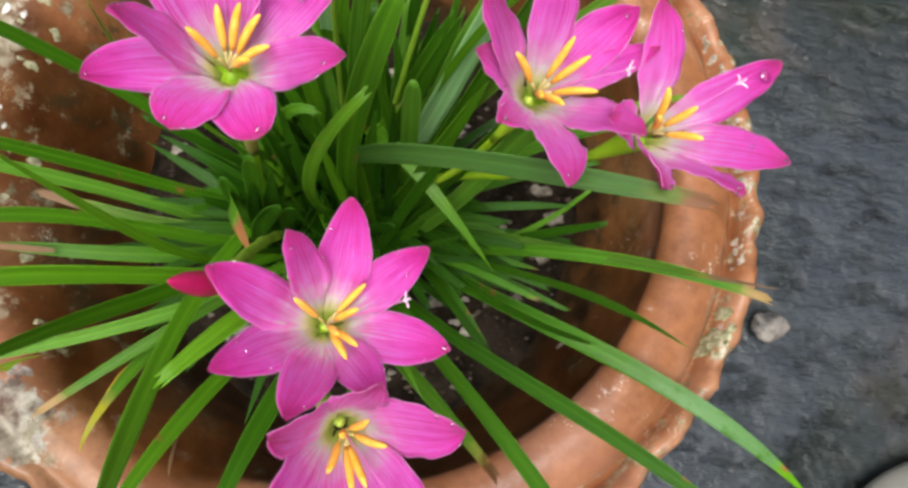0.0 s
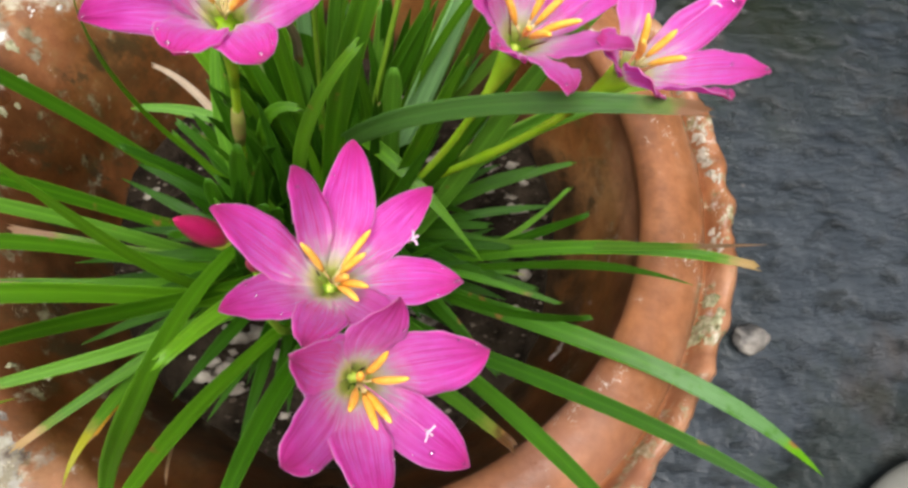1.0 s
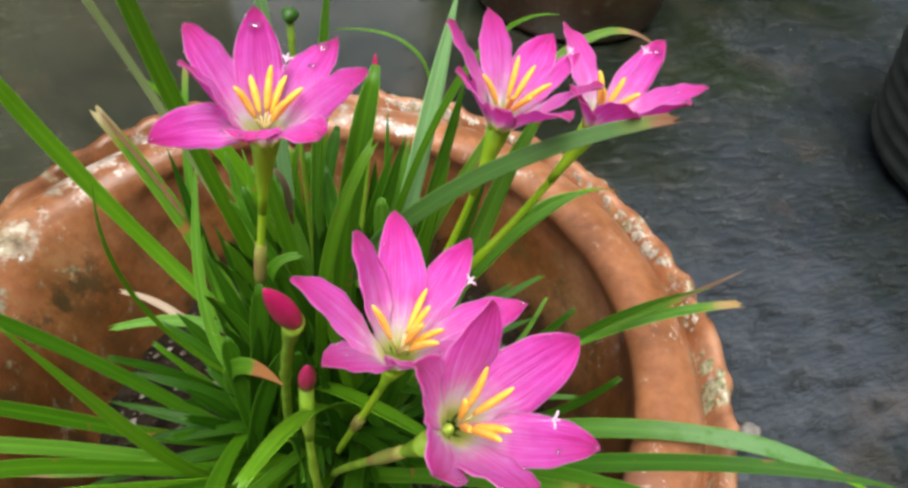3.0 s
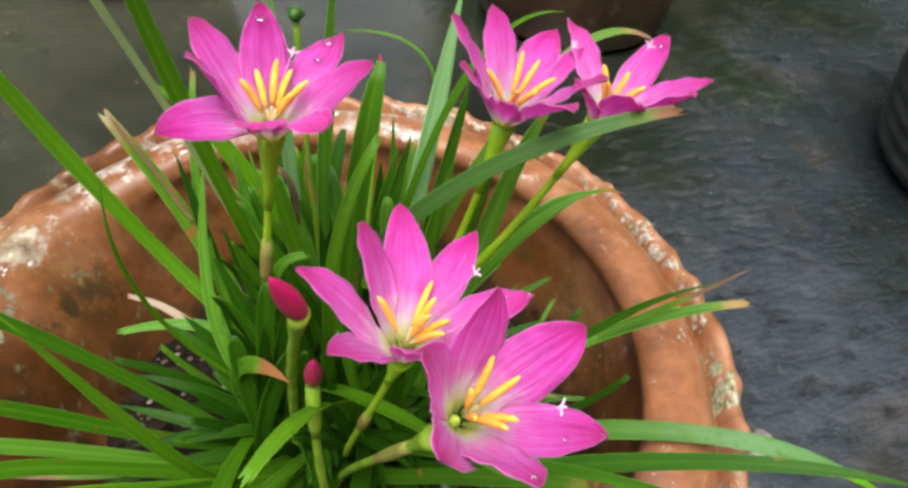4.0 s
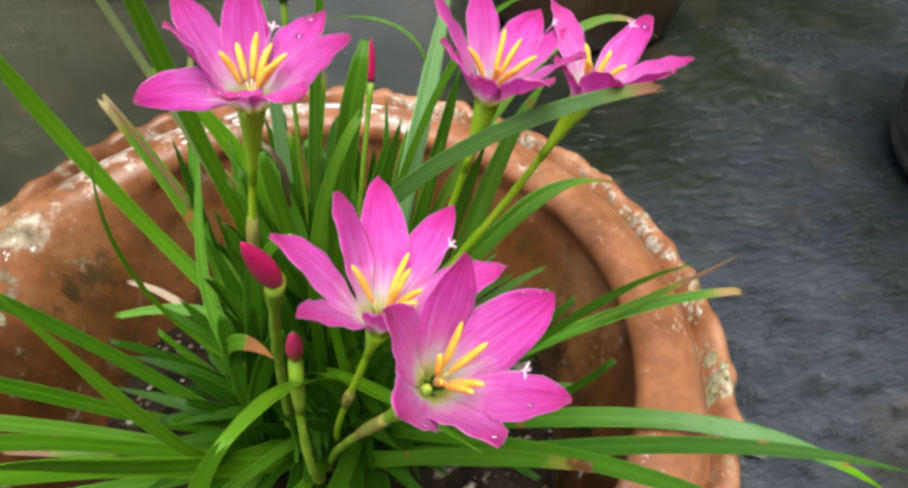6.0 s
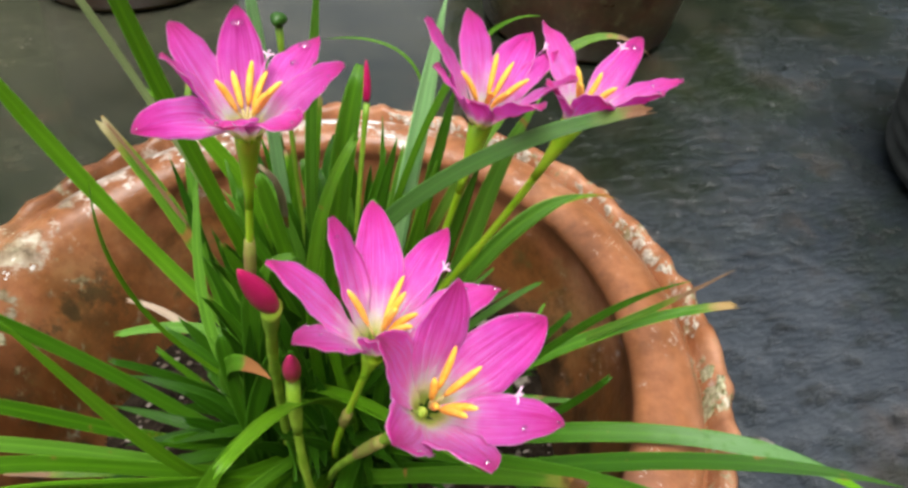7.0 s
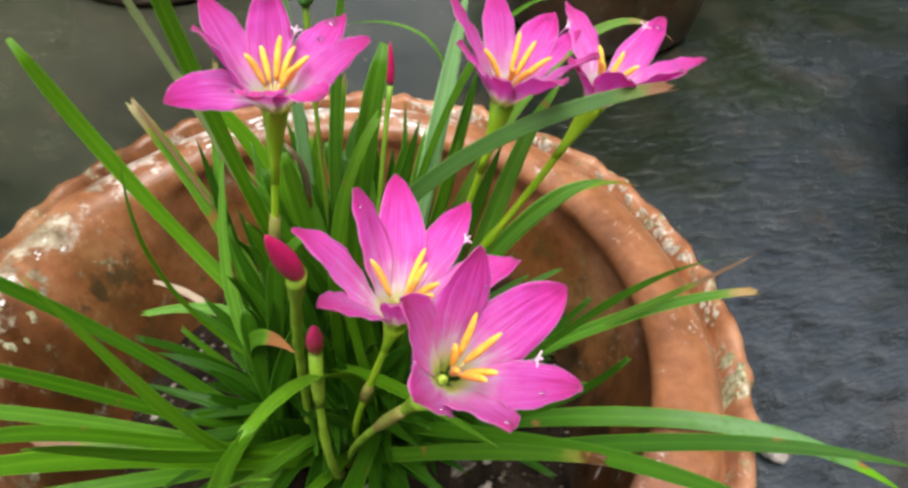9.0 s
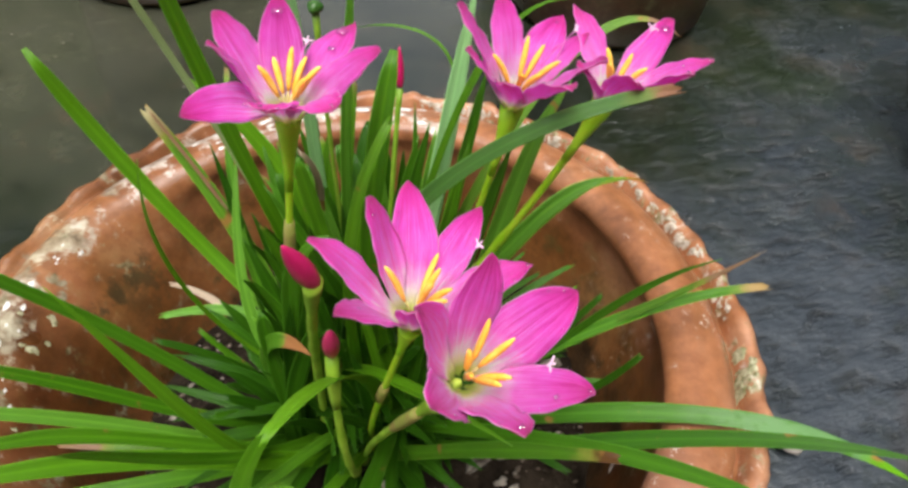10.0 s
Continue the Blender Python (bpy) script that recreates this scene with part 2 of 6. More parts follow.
def terracotta_material(name, crust=True, dark=1.0):
    m, nt, ln, bsdf = material(name)
    geo = nt.new("ShaderNodeTexCoord").outputs["Object"]
    big = noise_at(nt, ln, geo, 14.0, 5.0, 0.6)
    c = ramp(nt, [(0.30, tuple(x * dark for x in (0.138, 0.051, 0.019))), (0.50, tuple(x * dark for x in (0.345, 0.141, 0.060))),
                  (0.72, tuple(x * dark for x in (0.53, 0.290, 0.170)))])
    ln.new(big, c.inputs[0])
    c = c.outputs[0]
    fine = noise_at(nt, ln, geo, 120.0, 5.0, 0.65)
    fr = ramp(nt, [(0.30, (0.72, 0.68, 0.66)), (0.65, (1.10, 1.08, 1.06))])
    ln.new(fine, fr.inputs[0])
    c = mixrgb(nt, ln, 1.0, c, fr.outputs[0], 'MULTIPLY')
    sep = nt.new("ShaderNodeSeparateXYZ")
    ln.new(geo, sep.inputs[0])
    # damp dark stains and algae
    stain = maths(nt, ln, 'MULTIPLY', maths(nt, ln, 'SUBTRACT', noise_at(nt, ln, geo, 22.0, 6.0, 0.7), 0.53), 5.0, True)
    c = mixrgb(nt, ln, maths(nt, ln, 'MULTIPLY', stain, 0.45), c, (0.085, 0.048, 0.022))
    low = maths(nt, ln, 'MULTIPLY', maths(nt, ln, 'SUBTRACT', 0.236, sep.outputs[2]), 26.0, True)
    mossy = maths(nt, ln, 'MULTIPLY', maths(nt, ln, 'SUBTRACT', noise_at(nt, ln, geo, 60.0, 5.0, 0.7), 0.55), 9.0, True)
    c = mixrgb(nt, ln, maths(nt, ln, 'MULTIPLY', mossy, maths(nt, ln, 'MULTIPLY', low, 0.55)), c, (0.13, 0.13, 0.055))
    if crust:
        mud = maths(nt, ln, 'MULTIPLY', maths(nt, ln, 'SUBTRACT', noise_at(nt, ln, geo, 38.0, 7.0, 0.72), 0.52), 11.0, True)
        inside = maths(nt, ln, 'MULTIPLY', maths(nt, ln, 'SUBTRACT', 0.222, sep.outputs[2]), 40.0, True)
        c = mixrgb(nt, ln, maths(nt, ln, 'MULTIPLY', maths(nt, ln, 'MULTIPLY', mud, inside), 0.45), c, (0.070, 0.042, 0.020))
        # damp clay below the lip, with shade inside the pot painted in
        damp_shade = maths(nt, ln, 'MULTIPLY', maths(nt, ln, 'SUBTRACT', noise_at(nt, ln, geo, 16.0, 5.0, 0.6), 0.5), 0.06)
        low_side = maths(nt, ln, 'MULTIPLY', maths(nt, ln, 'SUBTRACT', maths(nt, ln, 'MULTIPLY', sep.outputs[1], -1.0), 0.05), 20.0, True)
        damp_shade = maths(nt, ln, 'ADD', damp_shade, maths(nt, ln, 'MULTIPLY', low_side, 0.016))
        damp_shade = maths(nt, ln, 'MULTIPLY', maths(nt, ln, 'SUBTRACT', maths(nt, ln, 'ADD', 0.216, damp_shade), sep.outputs[2]), 60.0, True)
        left_side = maths(nt, ln, 'MULTIPLY', maths(nt, ln, 'SUBTRACT', maths(nt, ln, 'MULTIPLY', sep.outputs[0], -1.0), 0.03), 20.0, True)
        left_side = maths(nt, ln, 'MULTIPLY', left_side, maths(nt, ln, 'SUBTRACT', 1.0, low_side))
        damp_shade = maths(nt, ln, 'MULTIPLY', damp_shade, maths(nt, ln, 'SUBTRACT', 1.0, maths(nt, ln, 'MULTIPLY', left_side, 0.3)))
        damp_shade = maths(nt, ln, 'MULTIPLY', damp_shade, maths(nt, ln, 'MULTIPLY', maths(nt, ln, 'SUBTRACT', 0.168, nt_radius(nt, ln, sep)), 200.0, True))
        c = mixrgb(nt, ln, maths(nt, ln, 'MULTIPLY', damp_shade, 0.9), c, (0.58, 0.57, 0.34), 'MULTIPLY')
        # front and left inner wall: more damp, deepened by shade put into the colour
        wet_shade = maths(nt, ln, 'ADD', sep.outputs[2], maths(nt, ln, 'MULTIPLY', maths(nt, ln, 'SUBTRACT', noise_at(nt, ln, geo, 21.0, 5.0, 0.6), 0.5), 0.05))
        wet_shade = maths(nt, ln, 'MULTIPLY', maths(nt, ln, 'SUBTRACT', 0.232, wet_shade), 70.0, True)
        shade_side = maths(nt, ln, 'ADD', maths(nt, ln, 'MULTIPLY', sep.outputs[0], -0.8), maths(nt, ln, 'MULTIPLY', sep.outputs[1], -0.6))
        shade_side = maths(nt, ln, 'MULTIPLY', maths(nt, ln, 'SUBTRACT', shade_side, 0.07), 22.0, True)
        wet_shade = maths(nt, ln, 'MULTIPLY', maths(nt, ln, 'MULTIPLY', wet_shade, maths(nt, ln, 'MAXIMUM', low_side, shade_side)), maths(nt, ln, 'MULTIPLY', maths(nt, ln, 'SUBTRACT', 0.177, nt_radius(nt, ln, sep)), 110.0, True))
        c = mixrgb(nt, ln, maths(nt, ln, 'MULTIPLY', wet_shade, 0.9), c, (0.48, 0.39, 0.33), 'MULTIPLY')
        # soil splashed up the wall, doubling as painted shade near the soil
        splash_shade = maths(nt, ln, 'MULTIPLY', maths(nt, ln, 'SUBTRACT', noise_at(nt, ln, geo, 30.0, 7.0, 0.7), 0.5), 0.12)
        splash_shade = maths(nt, ln, 'SUBTRACT', maths(nt, ln, 'ADD', maths(nt, ln, 'SUBTRACT', 0.178, maths(nt, ln, 'MULTIPLY', left_side, 0.022)), splash_shade), sep.outputs[2])
        splash_shade = maths(nt, ln, 'MULTIPLY', splash_shade, 42.0, True)
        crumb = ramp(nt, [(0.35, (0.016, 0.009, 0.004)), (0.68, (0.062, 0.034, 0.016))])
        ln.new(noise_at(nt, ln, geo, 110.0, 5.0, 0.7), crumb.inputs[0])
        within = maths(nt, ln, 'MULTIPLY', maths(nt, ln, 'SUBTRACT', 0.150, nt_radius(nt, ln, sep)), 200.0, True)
        c = mixrgb(nt, ln, maths(nt, ln, 'MULTIPLY', splash_shade, within), c, crumb.outputs[0])
    if crust:
        # lime crust and grey lichen, thick on one side of the rim, scattered specks elsewhere
        rad = nt.new("ShaderNodeVectorMath")
        rad.operation = 'LENGTH'
        flat = nt.new("ShaderNodeCombineXYZ")
        ln.new(sep.outputs[0], flat.inputs[0])
        ln.new(sep.outputs[1], flat.inputs[1])
        ln.new(flat.outputs[0], rad.inputs[0])
        r = rad.outputs["Value"]
        side = maths(nt, ln, 'MULTIPLY', maths(nt, ln, 'SUBTRACT', maths(nt, ln, 'MULTIPLY', sep.outputs[0], -1.0), 0.055), 14.0, True)
        front = maths(nt, ln, 'MULTIPLY', maths(nt, ln, 'SUBTRACT', maths(nt, ln, 'MULTIPLY', sep.outputs[1], -1.0), 0.03), 16.0, True)
        outer = maths(nt, ln, 'MULTIPLY', maths(nt, ln, 'MULTIPLY', maths(nt, ln, 'SUBTRACT', r, 0.158), 60.0, True), maths(nt, ln, 'MULTIPLY', maths(nt, ln, 'SUBTRACT', 0.191, r), 160.0, True))
        n1 = noise_at(nt, ln, geo, 34.0, 7.0, 0.72)
        amount = maths(nt, ln, 'MULTIPLY', maths(nt, ln, 'MULTIPLY', side, outer), 0.16)
        amount = maths(nt, ln, 'ADD', amount, maths(nt, ln, 'MULTIPLY', maths(nt, ln, 'MULTIPLY', maths(nt, ln, 'MULTIPLY', side, front), outer), -0.03))
        back = maths(nt, ln, 'MULTIPLY', maths(nt, ln, 'SUBTRACT', sep.outputs[1], 0.10), 12.0, True)
        amount = maths(nt, ln, 'ADD', amount, maths(nt, ln, 'MULTIPLY', maths(nt, ln, 'MULTIPLY', back, maths(nt, ln, 'MULTIPLY', maths(nt, ln, 'MULTIPLY', maths(nt, ln, 'SUBTRACT', r, 0.150), 150.0, True), maths(nt, ln, 'MULTIPLY', maths(nt, ln, 'SUBTRACT', 0.188, r), 160.0, True))), 0.22))
        white = maths(nt, ln, 'MULTIPLY', maths(nt, ln, 'SUBTRACT', maths(nt, ln, 'ADD', n1, amount), 0.635), 16.0, True)
        tint = ramp(nt, [(0.32, (0.16, 0.135, 0.10)), (0.48, (0.45, 0.38, 0.32)), (0.64, (0.78, 0.73, 0.67))])
        ln.new(noise_at(nt, ln, geo, 95.0, 4.0, 0.6), tint.inputs[0])
        c = mixrgb(nt, ln, maths(nt, ln, 'MULTIPLY', white, 0.82), c, tint.outputs[0])
        gap = nt.new("ShaderNodeVectorMath")
        gap.operation = 'DISTANCE'
        ln.new(geo, gap.inputs[0])
        gap.inputs[1].default_value = (0.1745, -0.0810, 0.232)
        spread = maths(nt, ln, 'ADD', gap.outputs["Value"], maths(nt, ln, 'MULTIPLY', maths(nt, ln, 'SUBTRACT', noise_at(nt, ln, geo, 150.0, 5.0, 0.7), 0.5), 0.030))
        near = maths(nt, ln, 'MULTIPLY', maths(nt, ln, 'SUBTRACT', 0.0048, spread), 700.0, True)
        past = maths(nt, ln, 'MULTIPLY', maths(nt, ln, 'SUBTRACT', r, 0.1805), 500.0, True)
        right = maths(nt, ln, 'MULTIPLY', maths(nt, ln, 'SUBTRACT', sep.outputs[0], 0.06), 30.0, True)
        rind = maths(nt, ln, 'MULTIPLY', maths(nt, ln, 'SUBTRACT', noise_at(nt, ln, geo, 85.0, 6.0, 0.7), 0.545), 22.0, True)
        rind = maths(nt, ln, 'MULTIPLY', maths(nt, ln, 'MULTIPLY', rind, right), past)
        pale = ramp(nt, [(0.34, (0.12, 0.11, 0.04)), (0.52, (0.30, 0.28, 0.16)), (0.68, (0.62, 0.57, 0.46))])
        ln.new(noise_at(nt, ln, geo, 300.0, 4.0), pale.inputs[0])
        c = mixrgb(nt, ln, maths(nt, ln, 'MAXIMUM', maths(nt, ln, 'MULTIPLY', near, past), maths(nt, ln, 'MULTIPLY', rind, 0.85)), c, pale.outputs[0])
        gap2 = nt.new("ShaderNodeVectorMath")
        gap2.operation = 'DISTANCE'
        ln.new(geo, gap2.inputs[0])
        gap2.inputs[1].default_value = (-0.1350, -0.1290, 0.231)
        spread2 = maths(nt, ln, 'ADD', gap2.outputs["Value"], maths(nt, ln, 'MULTIPLY', maths(nt, ln, 'SUBTRACT', noise_at(nt, ln, geo, 70.0, 6.0, 0.7), 0.5), 0.050))
        near2 = maths(nt, ln, 'MULTIPLY', maths(nt, ln, 'SUBTRACT', 0.0175, spread2), 500.0, True)
        flake = ramp(nt, [(0.40, (0.030, 0.033, 0.035)), (0.47, (0.26, 0.27, 0.275)), (0.60, (0.66, 0.67, 0.68))])
        ln.new(noise_at(nt, ln, geo, 75.0, 6.0, 0.62), flake.inputs[0])
        c = mixrgb(nt, ln, maths(nt, ln, 'MULTIPLY', near2, 0.95), c, flake.outputs[0])
        streaky = nt.new("ShaderNodeMapping")
        streaky.inputs["Scale"].default_value = (1.0, 1.0, 0.45)
        ln.new(geo, streaky.inputs["Vector"])
        grime = maths(nt, ln, 'MULTIPLY', maths(nt, ln, 'SUBTRACT', noise_at(nt, ln, streaky.outputs[0], 52.0, 6.0, 0.7), 0.535), 14.0, True)
        below = maths(nt, ln, 'MULTIPLY', maths(nt, ln, 'SUBTRACT', 0.221, sep.outputs[2]), 60.0, True)
        c = mixrgb(nt, ln, maths(nt, ln, 'MULTIPLY', maths(nt, ln, 'MULTIPLY', grime, maths(nt, ln, 'MULTIPLY', below, side)), 0.85), c, (0.062, 0.047, 0.024))
        blotch = maths(nt, ln, 'MULTIPLY', maths(nt, ln, 'SUBTRACT', noise_at(nt, ln, geo, 58.0, 6.0, 0.68), 0.592), 18.0, True)
        grey = ramp(nt, [(0.35, (0.13, 0.12, 0.06)), (0.65, (0.40, 0.38, 0.28))])
        ln.new(noise_at(nt, ln, geo, 240.0, 3.0), grey.inputs[0])
        c = mixrgb(nt, ln, maths(nt, ln, 'MULTIPLY', maths(nt, ln, 'MULTIPLY', blotch, side), 0.85), c, grey.outputs[0])
        v = node(nt, "ShaderNodeTexVoronoi", Scale=190.0)
        warp = mixrgb(nt, ln, 0.012, geo, node(nt, "ShaderNodeTexNoise", Scale=260.0).outputs["Color"])
        ln.new(warp, v.inputs["Vector"])
        gate = maths(nt, ln, 'MULTIPLY', maths(nt, ln, 'SUBTRACT', noise_at(nt, ln, geo, 30.0, 3.0), 0.56), 14.0, True)
        speck = maths(nt, ln, 'MULTIPLY', maths(nt, ln, 'SUBTRACT', 0.26, v.outputs["Distance"]), 9.0, True)
        top = maths(nt, ln, 'MULTIPLY', maths(nt, ln, 'SUBTRACT', r, 0.140), 80.0, True)
        c = mixrgb(nt, ln, maths(nt, ln, 'MULTIPLY', maths(nt, ln, 'MULTIPLY', speck, gate), top), c, (0.74, 0.68, 0.60))
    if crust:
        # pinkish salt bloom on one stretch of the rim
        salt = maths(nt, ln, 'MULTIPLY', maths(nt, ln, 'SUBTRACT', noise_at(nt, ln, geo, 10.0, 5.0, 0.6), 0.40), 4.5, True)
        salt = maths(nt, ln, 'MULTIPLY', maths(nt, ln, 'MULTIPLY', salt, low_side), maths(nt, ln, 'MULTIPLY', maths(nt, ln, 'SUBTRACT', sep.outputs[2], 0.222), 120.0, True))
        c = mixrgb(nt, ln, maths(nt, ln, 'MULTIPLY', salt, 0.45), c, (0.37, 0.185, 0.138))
    if not crust:
        algae = maths(nt, ln, 'MULTIPLY', maths(nt, ln, 'SUBTRACT', noise_at(nt, ln, geo, 11.0, 6.0, 0.65), 0.40), 5.0, True)
        c = mixrgb(nt, ln, maths(nt, ln, 'MULTIPLY', algae, 0.8), c, (0.062, 0.056, 0.022))
    if crust:
        # mottled darker tone over the left side
        left_tone = maths(nt, ln, 'MULTIPLY', maths(nt, ln, 'SUBTRACT', noise_at(nt, ln, geo, 20.0, 5.0, 0.65), 0.36), 6.0, True)
        c = mixrgb(nt, ln, maths(nt, ln, 'MULTIPLY', maths(nt, ln, 'MULTIPLY', left_tone, side), 0.95), c, (0.66, 0.65, 0.50), 'MULTIPLY')
    ln.new(c, bsdf.inputs["Base Color"])
    ln.new(maths(nt, ln, 'ADD', maths(nt, ln, 'MULTIPLY', big, 0.42), 0.13), bsdf.inputs["Roughness"])
    bsdf.inputs["Specular IOR Level"].default_value = 0.42
    h = maths(nt, ln, 'ADD', maths(nt, ln, 'MULTIPLY', fine, 0.6), maths(nt, ln, 'MULTIPLY', noise_at(nt, ln, geo, 420.0, 4.0), 0.3))
    bumped(nt, ln, bsdf, h, 0.45, 0.0016)
    return m


def ground_material():
    m, nt, ln, bsdf = material("wet_dark_cement")
    geo = nt.new("ShaderNodeTexCoord").outputs["Object"]
    big = noise_at(nt, ln, geo, 3.2, 5.0, 0.6)
    mid = noise_at(nt, ln, geo, 17.0, 6.0, 0.65)
    c = ramp(nt, [(0.32, (0.014, 0.019, 0.025)), (0.52, (0.029, 0.037, 0.047)), (0.70, (0.052, 0.062, 0.074))])
    ln.new(maths(nt, ln, 'ADD', maths(nt, ln, 'MULTIPLY', big, 0.5), maths(nt, ln, 'MULTIPLY', mid, 0.5)), c.inputs[0])
    c = c.outputs[0]
    # a film of water lies on the far part of the yard
    sep = nt.new("ShaderNodeSeparateXYZ")
    ln.new(geo, sep.inputs[0])
    film_at = maths(nt, ln, 'ADD', maths(nt, ln, 'MULTIPLY', sep.outputs[0], -0.45), sep.outputs[1])
    film_at = maths(nt, ln, 'ADD', film_at, maths(nt, ln, 'MULTIPLY', maths(nt, ln, 'SUBTRACT', noise_at(nt, ln, geo, 5.0, 4.0, 0.6), 0.5), 0.9))
    wet = maths(nt, ln, 'MULTIPLY', maths(nt, ln, 'ADD', film_at, 0.12), 2.6, True)
    moss = maths(nt, ln, 'MULTIPLY', maths(nt, ln, 'SUBTRACT', noise_at(nt, ln, geo, 3.4, 5.0, 0.65), 0.50), 6.0, True)
    c = mixrgb(nt, ln, maths(nt, ln, 'MULTIPLY', maths(nt, ln, 'MULTIPLY', moss, wet), 0.85), c, (0.026, 0.046, 0.010))
    # dark olive of mirrored greenery, painted into the wet part
    mirror_tone = ramp(nt, [(0.36, (0.005, 0.008, 0.003)), (0.52, (0.015, 0.019, 0.009)), (0.68, (0.042, 0.040, 0.027))])
    ln.new(noise_at(nt, ln, geo, 8.0, 6.0, 0.65), mirror_tone.inputs[0])
    c = mixrgb(nt, ln, maths(nt, ln, 'MULTIPLY', wet, 0.85), c, mirror_tone.outputs[0])
    # pale tone painted in where the deeper film mirrors the sky
    sky_tone = maths(nt, ln, 'MULTIPLY', maths(nt, ln, 'SUBTRACT', film_at, 0.45), 2.5, True)
    c = mixrgb(nt, ln, maths(nt, ln, 'MULTIPLY', sky_tone, 0.5), c, (0.088, 0.088, 0.060))
    rust = maths(nt, ln, 'MULTIPLY', maths(nt, ln, 'SUBTRACT', noise_at(nt, ln, geo, 6.3, 5.0, 0.65), 0.56), 7.0, True)
    c = mixrgb(nt, ln, maths(nt, ln, 'MULTIPLY', rust, 0.45), c, (0.075, 0.050, 0.032))
    v = node(nt, "ShaderNodeTexVoronoi", Scale=38.0, Randomness=1.0)
    ln.new(geo, v.inputs["Vector"])
    gate = maths(nt, ln, 'MULTIPLY', maths(nt, ln, 'SUBTRACT', noise_at(nt, ln, geo, 9.0, 2.0), 0.52), 12.0, True)
    grit = maths(nt, ln, 'MULTIPLY', maths(nt, ln, 'SUBTRACT', 0.09, v.outputs["Distance"]), 30.0, True)
    c = mixrgb(nt, ln, maths(nt, ln, 'MULTIPLY', grit, maths(nt, ln, 'MULTIPLY', gate, 0.35)), c, (0.26, 0.24, 0.21))
    # black-green algae by the saucer; planter's shadow and old pot's reflection painted alike
    most_algae_shade = 0.0
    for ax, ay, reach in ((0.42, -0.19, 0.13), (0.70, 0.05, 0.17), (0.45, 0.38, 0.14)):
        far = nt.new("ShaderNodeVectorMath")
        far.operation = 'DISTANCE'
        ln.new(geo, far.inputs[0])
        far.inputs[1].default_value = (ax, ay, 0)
        algae_shade = maths(nt, ln, 'ADD', maths(nt, ln, 'SUBTRACT', 1.0, maths(nt, ln, 'MULTIPLY', far.outputs["Value"], 1.0 / reach)), maths(nt, ln, 'MULTIPLY', maths(nt, ln, 'SUBTRACT', noise_at(nt, ln, geo, 24.0, 6.0, 0.7), 0.5), 2.4))
        algae_shade = maths(nt, ln, 'MULTIPLY', algae_shade, 2.0, True)
        c = mixrgb(nt, ln, maths(nt, ln, 'MULTIPLY', algae_shade, 0.55), c, (0.007, 0.012, 0.004))
        most_algae_shade = maths(nt, ln, 'MAXIMUM', algae_shade, most_algae_shade)
    # trowel ripples and pits
    calm = maths(nt, ln, 'MULTIPLY', maths(nt, ln, 'ADD', film_at, 0.05), 2.4, True)
    mapping = node(nt, "ShaderNodeMapping")
    mapping.inputs["Scale"].default_value = (1.0, 2.4, 1.0)
    mapping.inputs["Rotation"].default_value = (0, 0, radians(20))
    ln.new(geo, mapping.inputs["Vector"])
    rip = noise_at(nt, ln, mapping.outputs[0], 23.0, 6.0, 0.62)
    pits = ramp(nt, [(0.30, (0, 0, 0)), (0.46, (0.75, 0.75, 0.75)), (0.62, (1, 1, 1))])
    ln.new(rip, pits.inputs[0])
    h = maths(nt, ln, 'ADD', maths(nt, ln, 'MULTIPLY', pits.outputs[0], 0.8), maths(nt, ln, 'MULTIPLY', noise_at(nt, ln, geo, 70.0, 4.0), 0.35))
    # the ripple noise also darkens the colour in the pits
    pit_tone = ramp(nt, [(0.30, (0.22, 0.22, 0.20)), (0.40, (0.80, 0.80, 0.78)), (0.48, (1.0, 1.0, 1.0))])
    ln.new(rip, pit_tone.inputs[0])
    c = mixrgb(nt, ln, maths(nt, ln, 'SUBTRACT', 0.9, maths(nt, ln, 'MULTIPLY', calm, 0.85)), c, pit_tone.outputs[0], 'MULTIPLY')
    dirt = ramp(nt, [(0.30, (0.40, 0.40, 0.38)), (0.42, (1.0, 1.0, 1.0)), (0.74, (1.25, 1.22, 1.15))])
    ln.new(noise_at(nt, ln, geo, 48.0, 6.0, 0.7), dirt.inputs[0])
    c = mixrgb(nt, ln, 0.9, c, dirt.outputs[0], 'MULTIPLY')
    ln.new(c, bsdf.inputs["Base Color"])
    rough = maths(nt, ln, 'ADD', maths(nt, ln, 'MULTIPLY', mid, 0.40), 0.14)
    ln.new(maths(nt, ln, 'SUBTRACT', rough, maths(nt, ln, 'MULTIPLY', wet, 0.22)), bsdf.inputs["Roughness"])
    gloss = maths(nt, ln, 'ADD', maths(nt, ln, 'MULTIPLY', wet, 0.55), 0.50)
    ln.new(maths(nt, ln, 'MULTIPLY', gloss, maths(nt, ln, 'SUBTRACT', 1.0, maths(nt, ln, 'MULTIPLY', most_algae_shade, 0.2))), bsdf.inputs["Specular IOR Level"])
    h = maths(nt, ln, 'MULTIPLY', h, maths(nt, ln, 'SUBTRACT', 1.0, maths(nt, ln, 'MULTIPLY', calm, 0.93)))
    bumped(nt, ln, bsdf, h, 0.9, 0.0052)
    return m


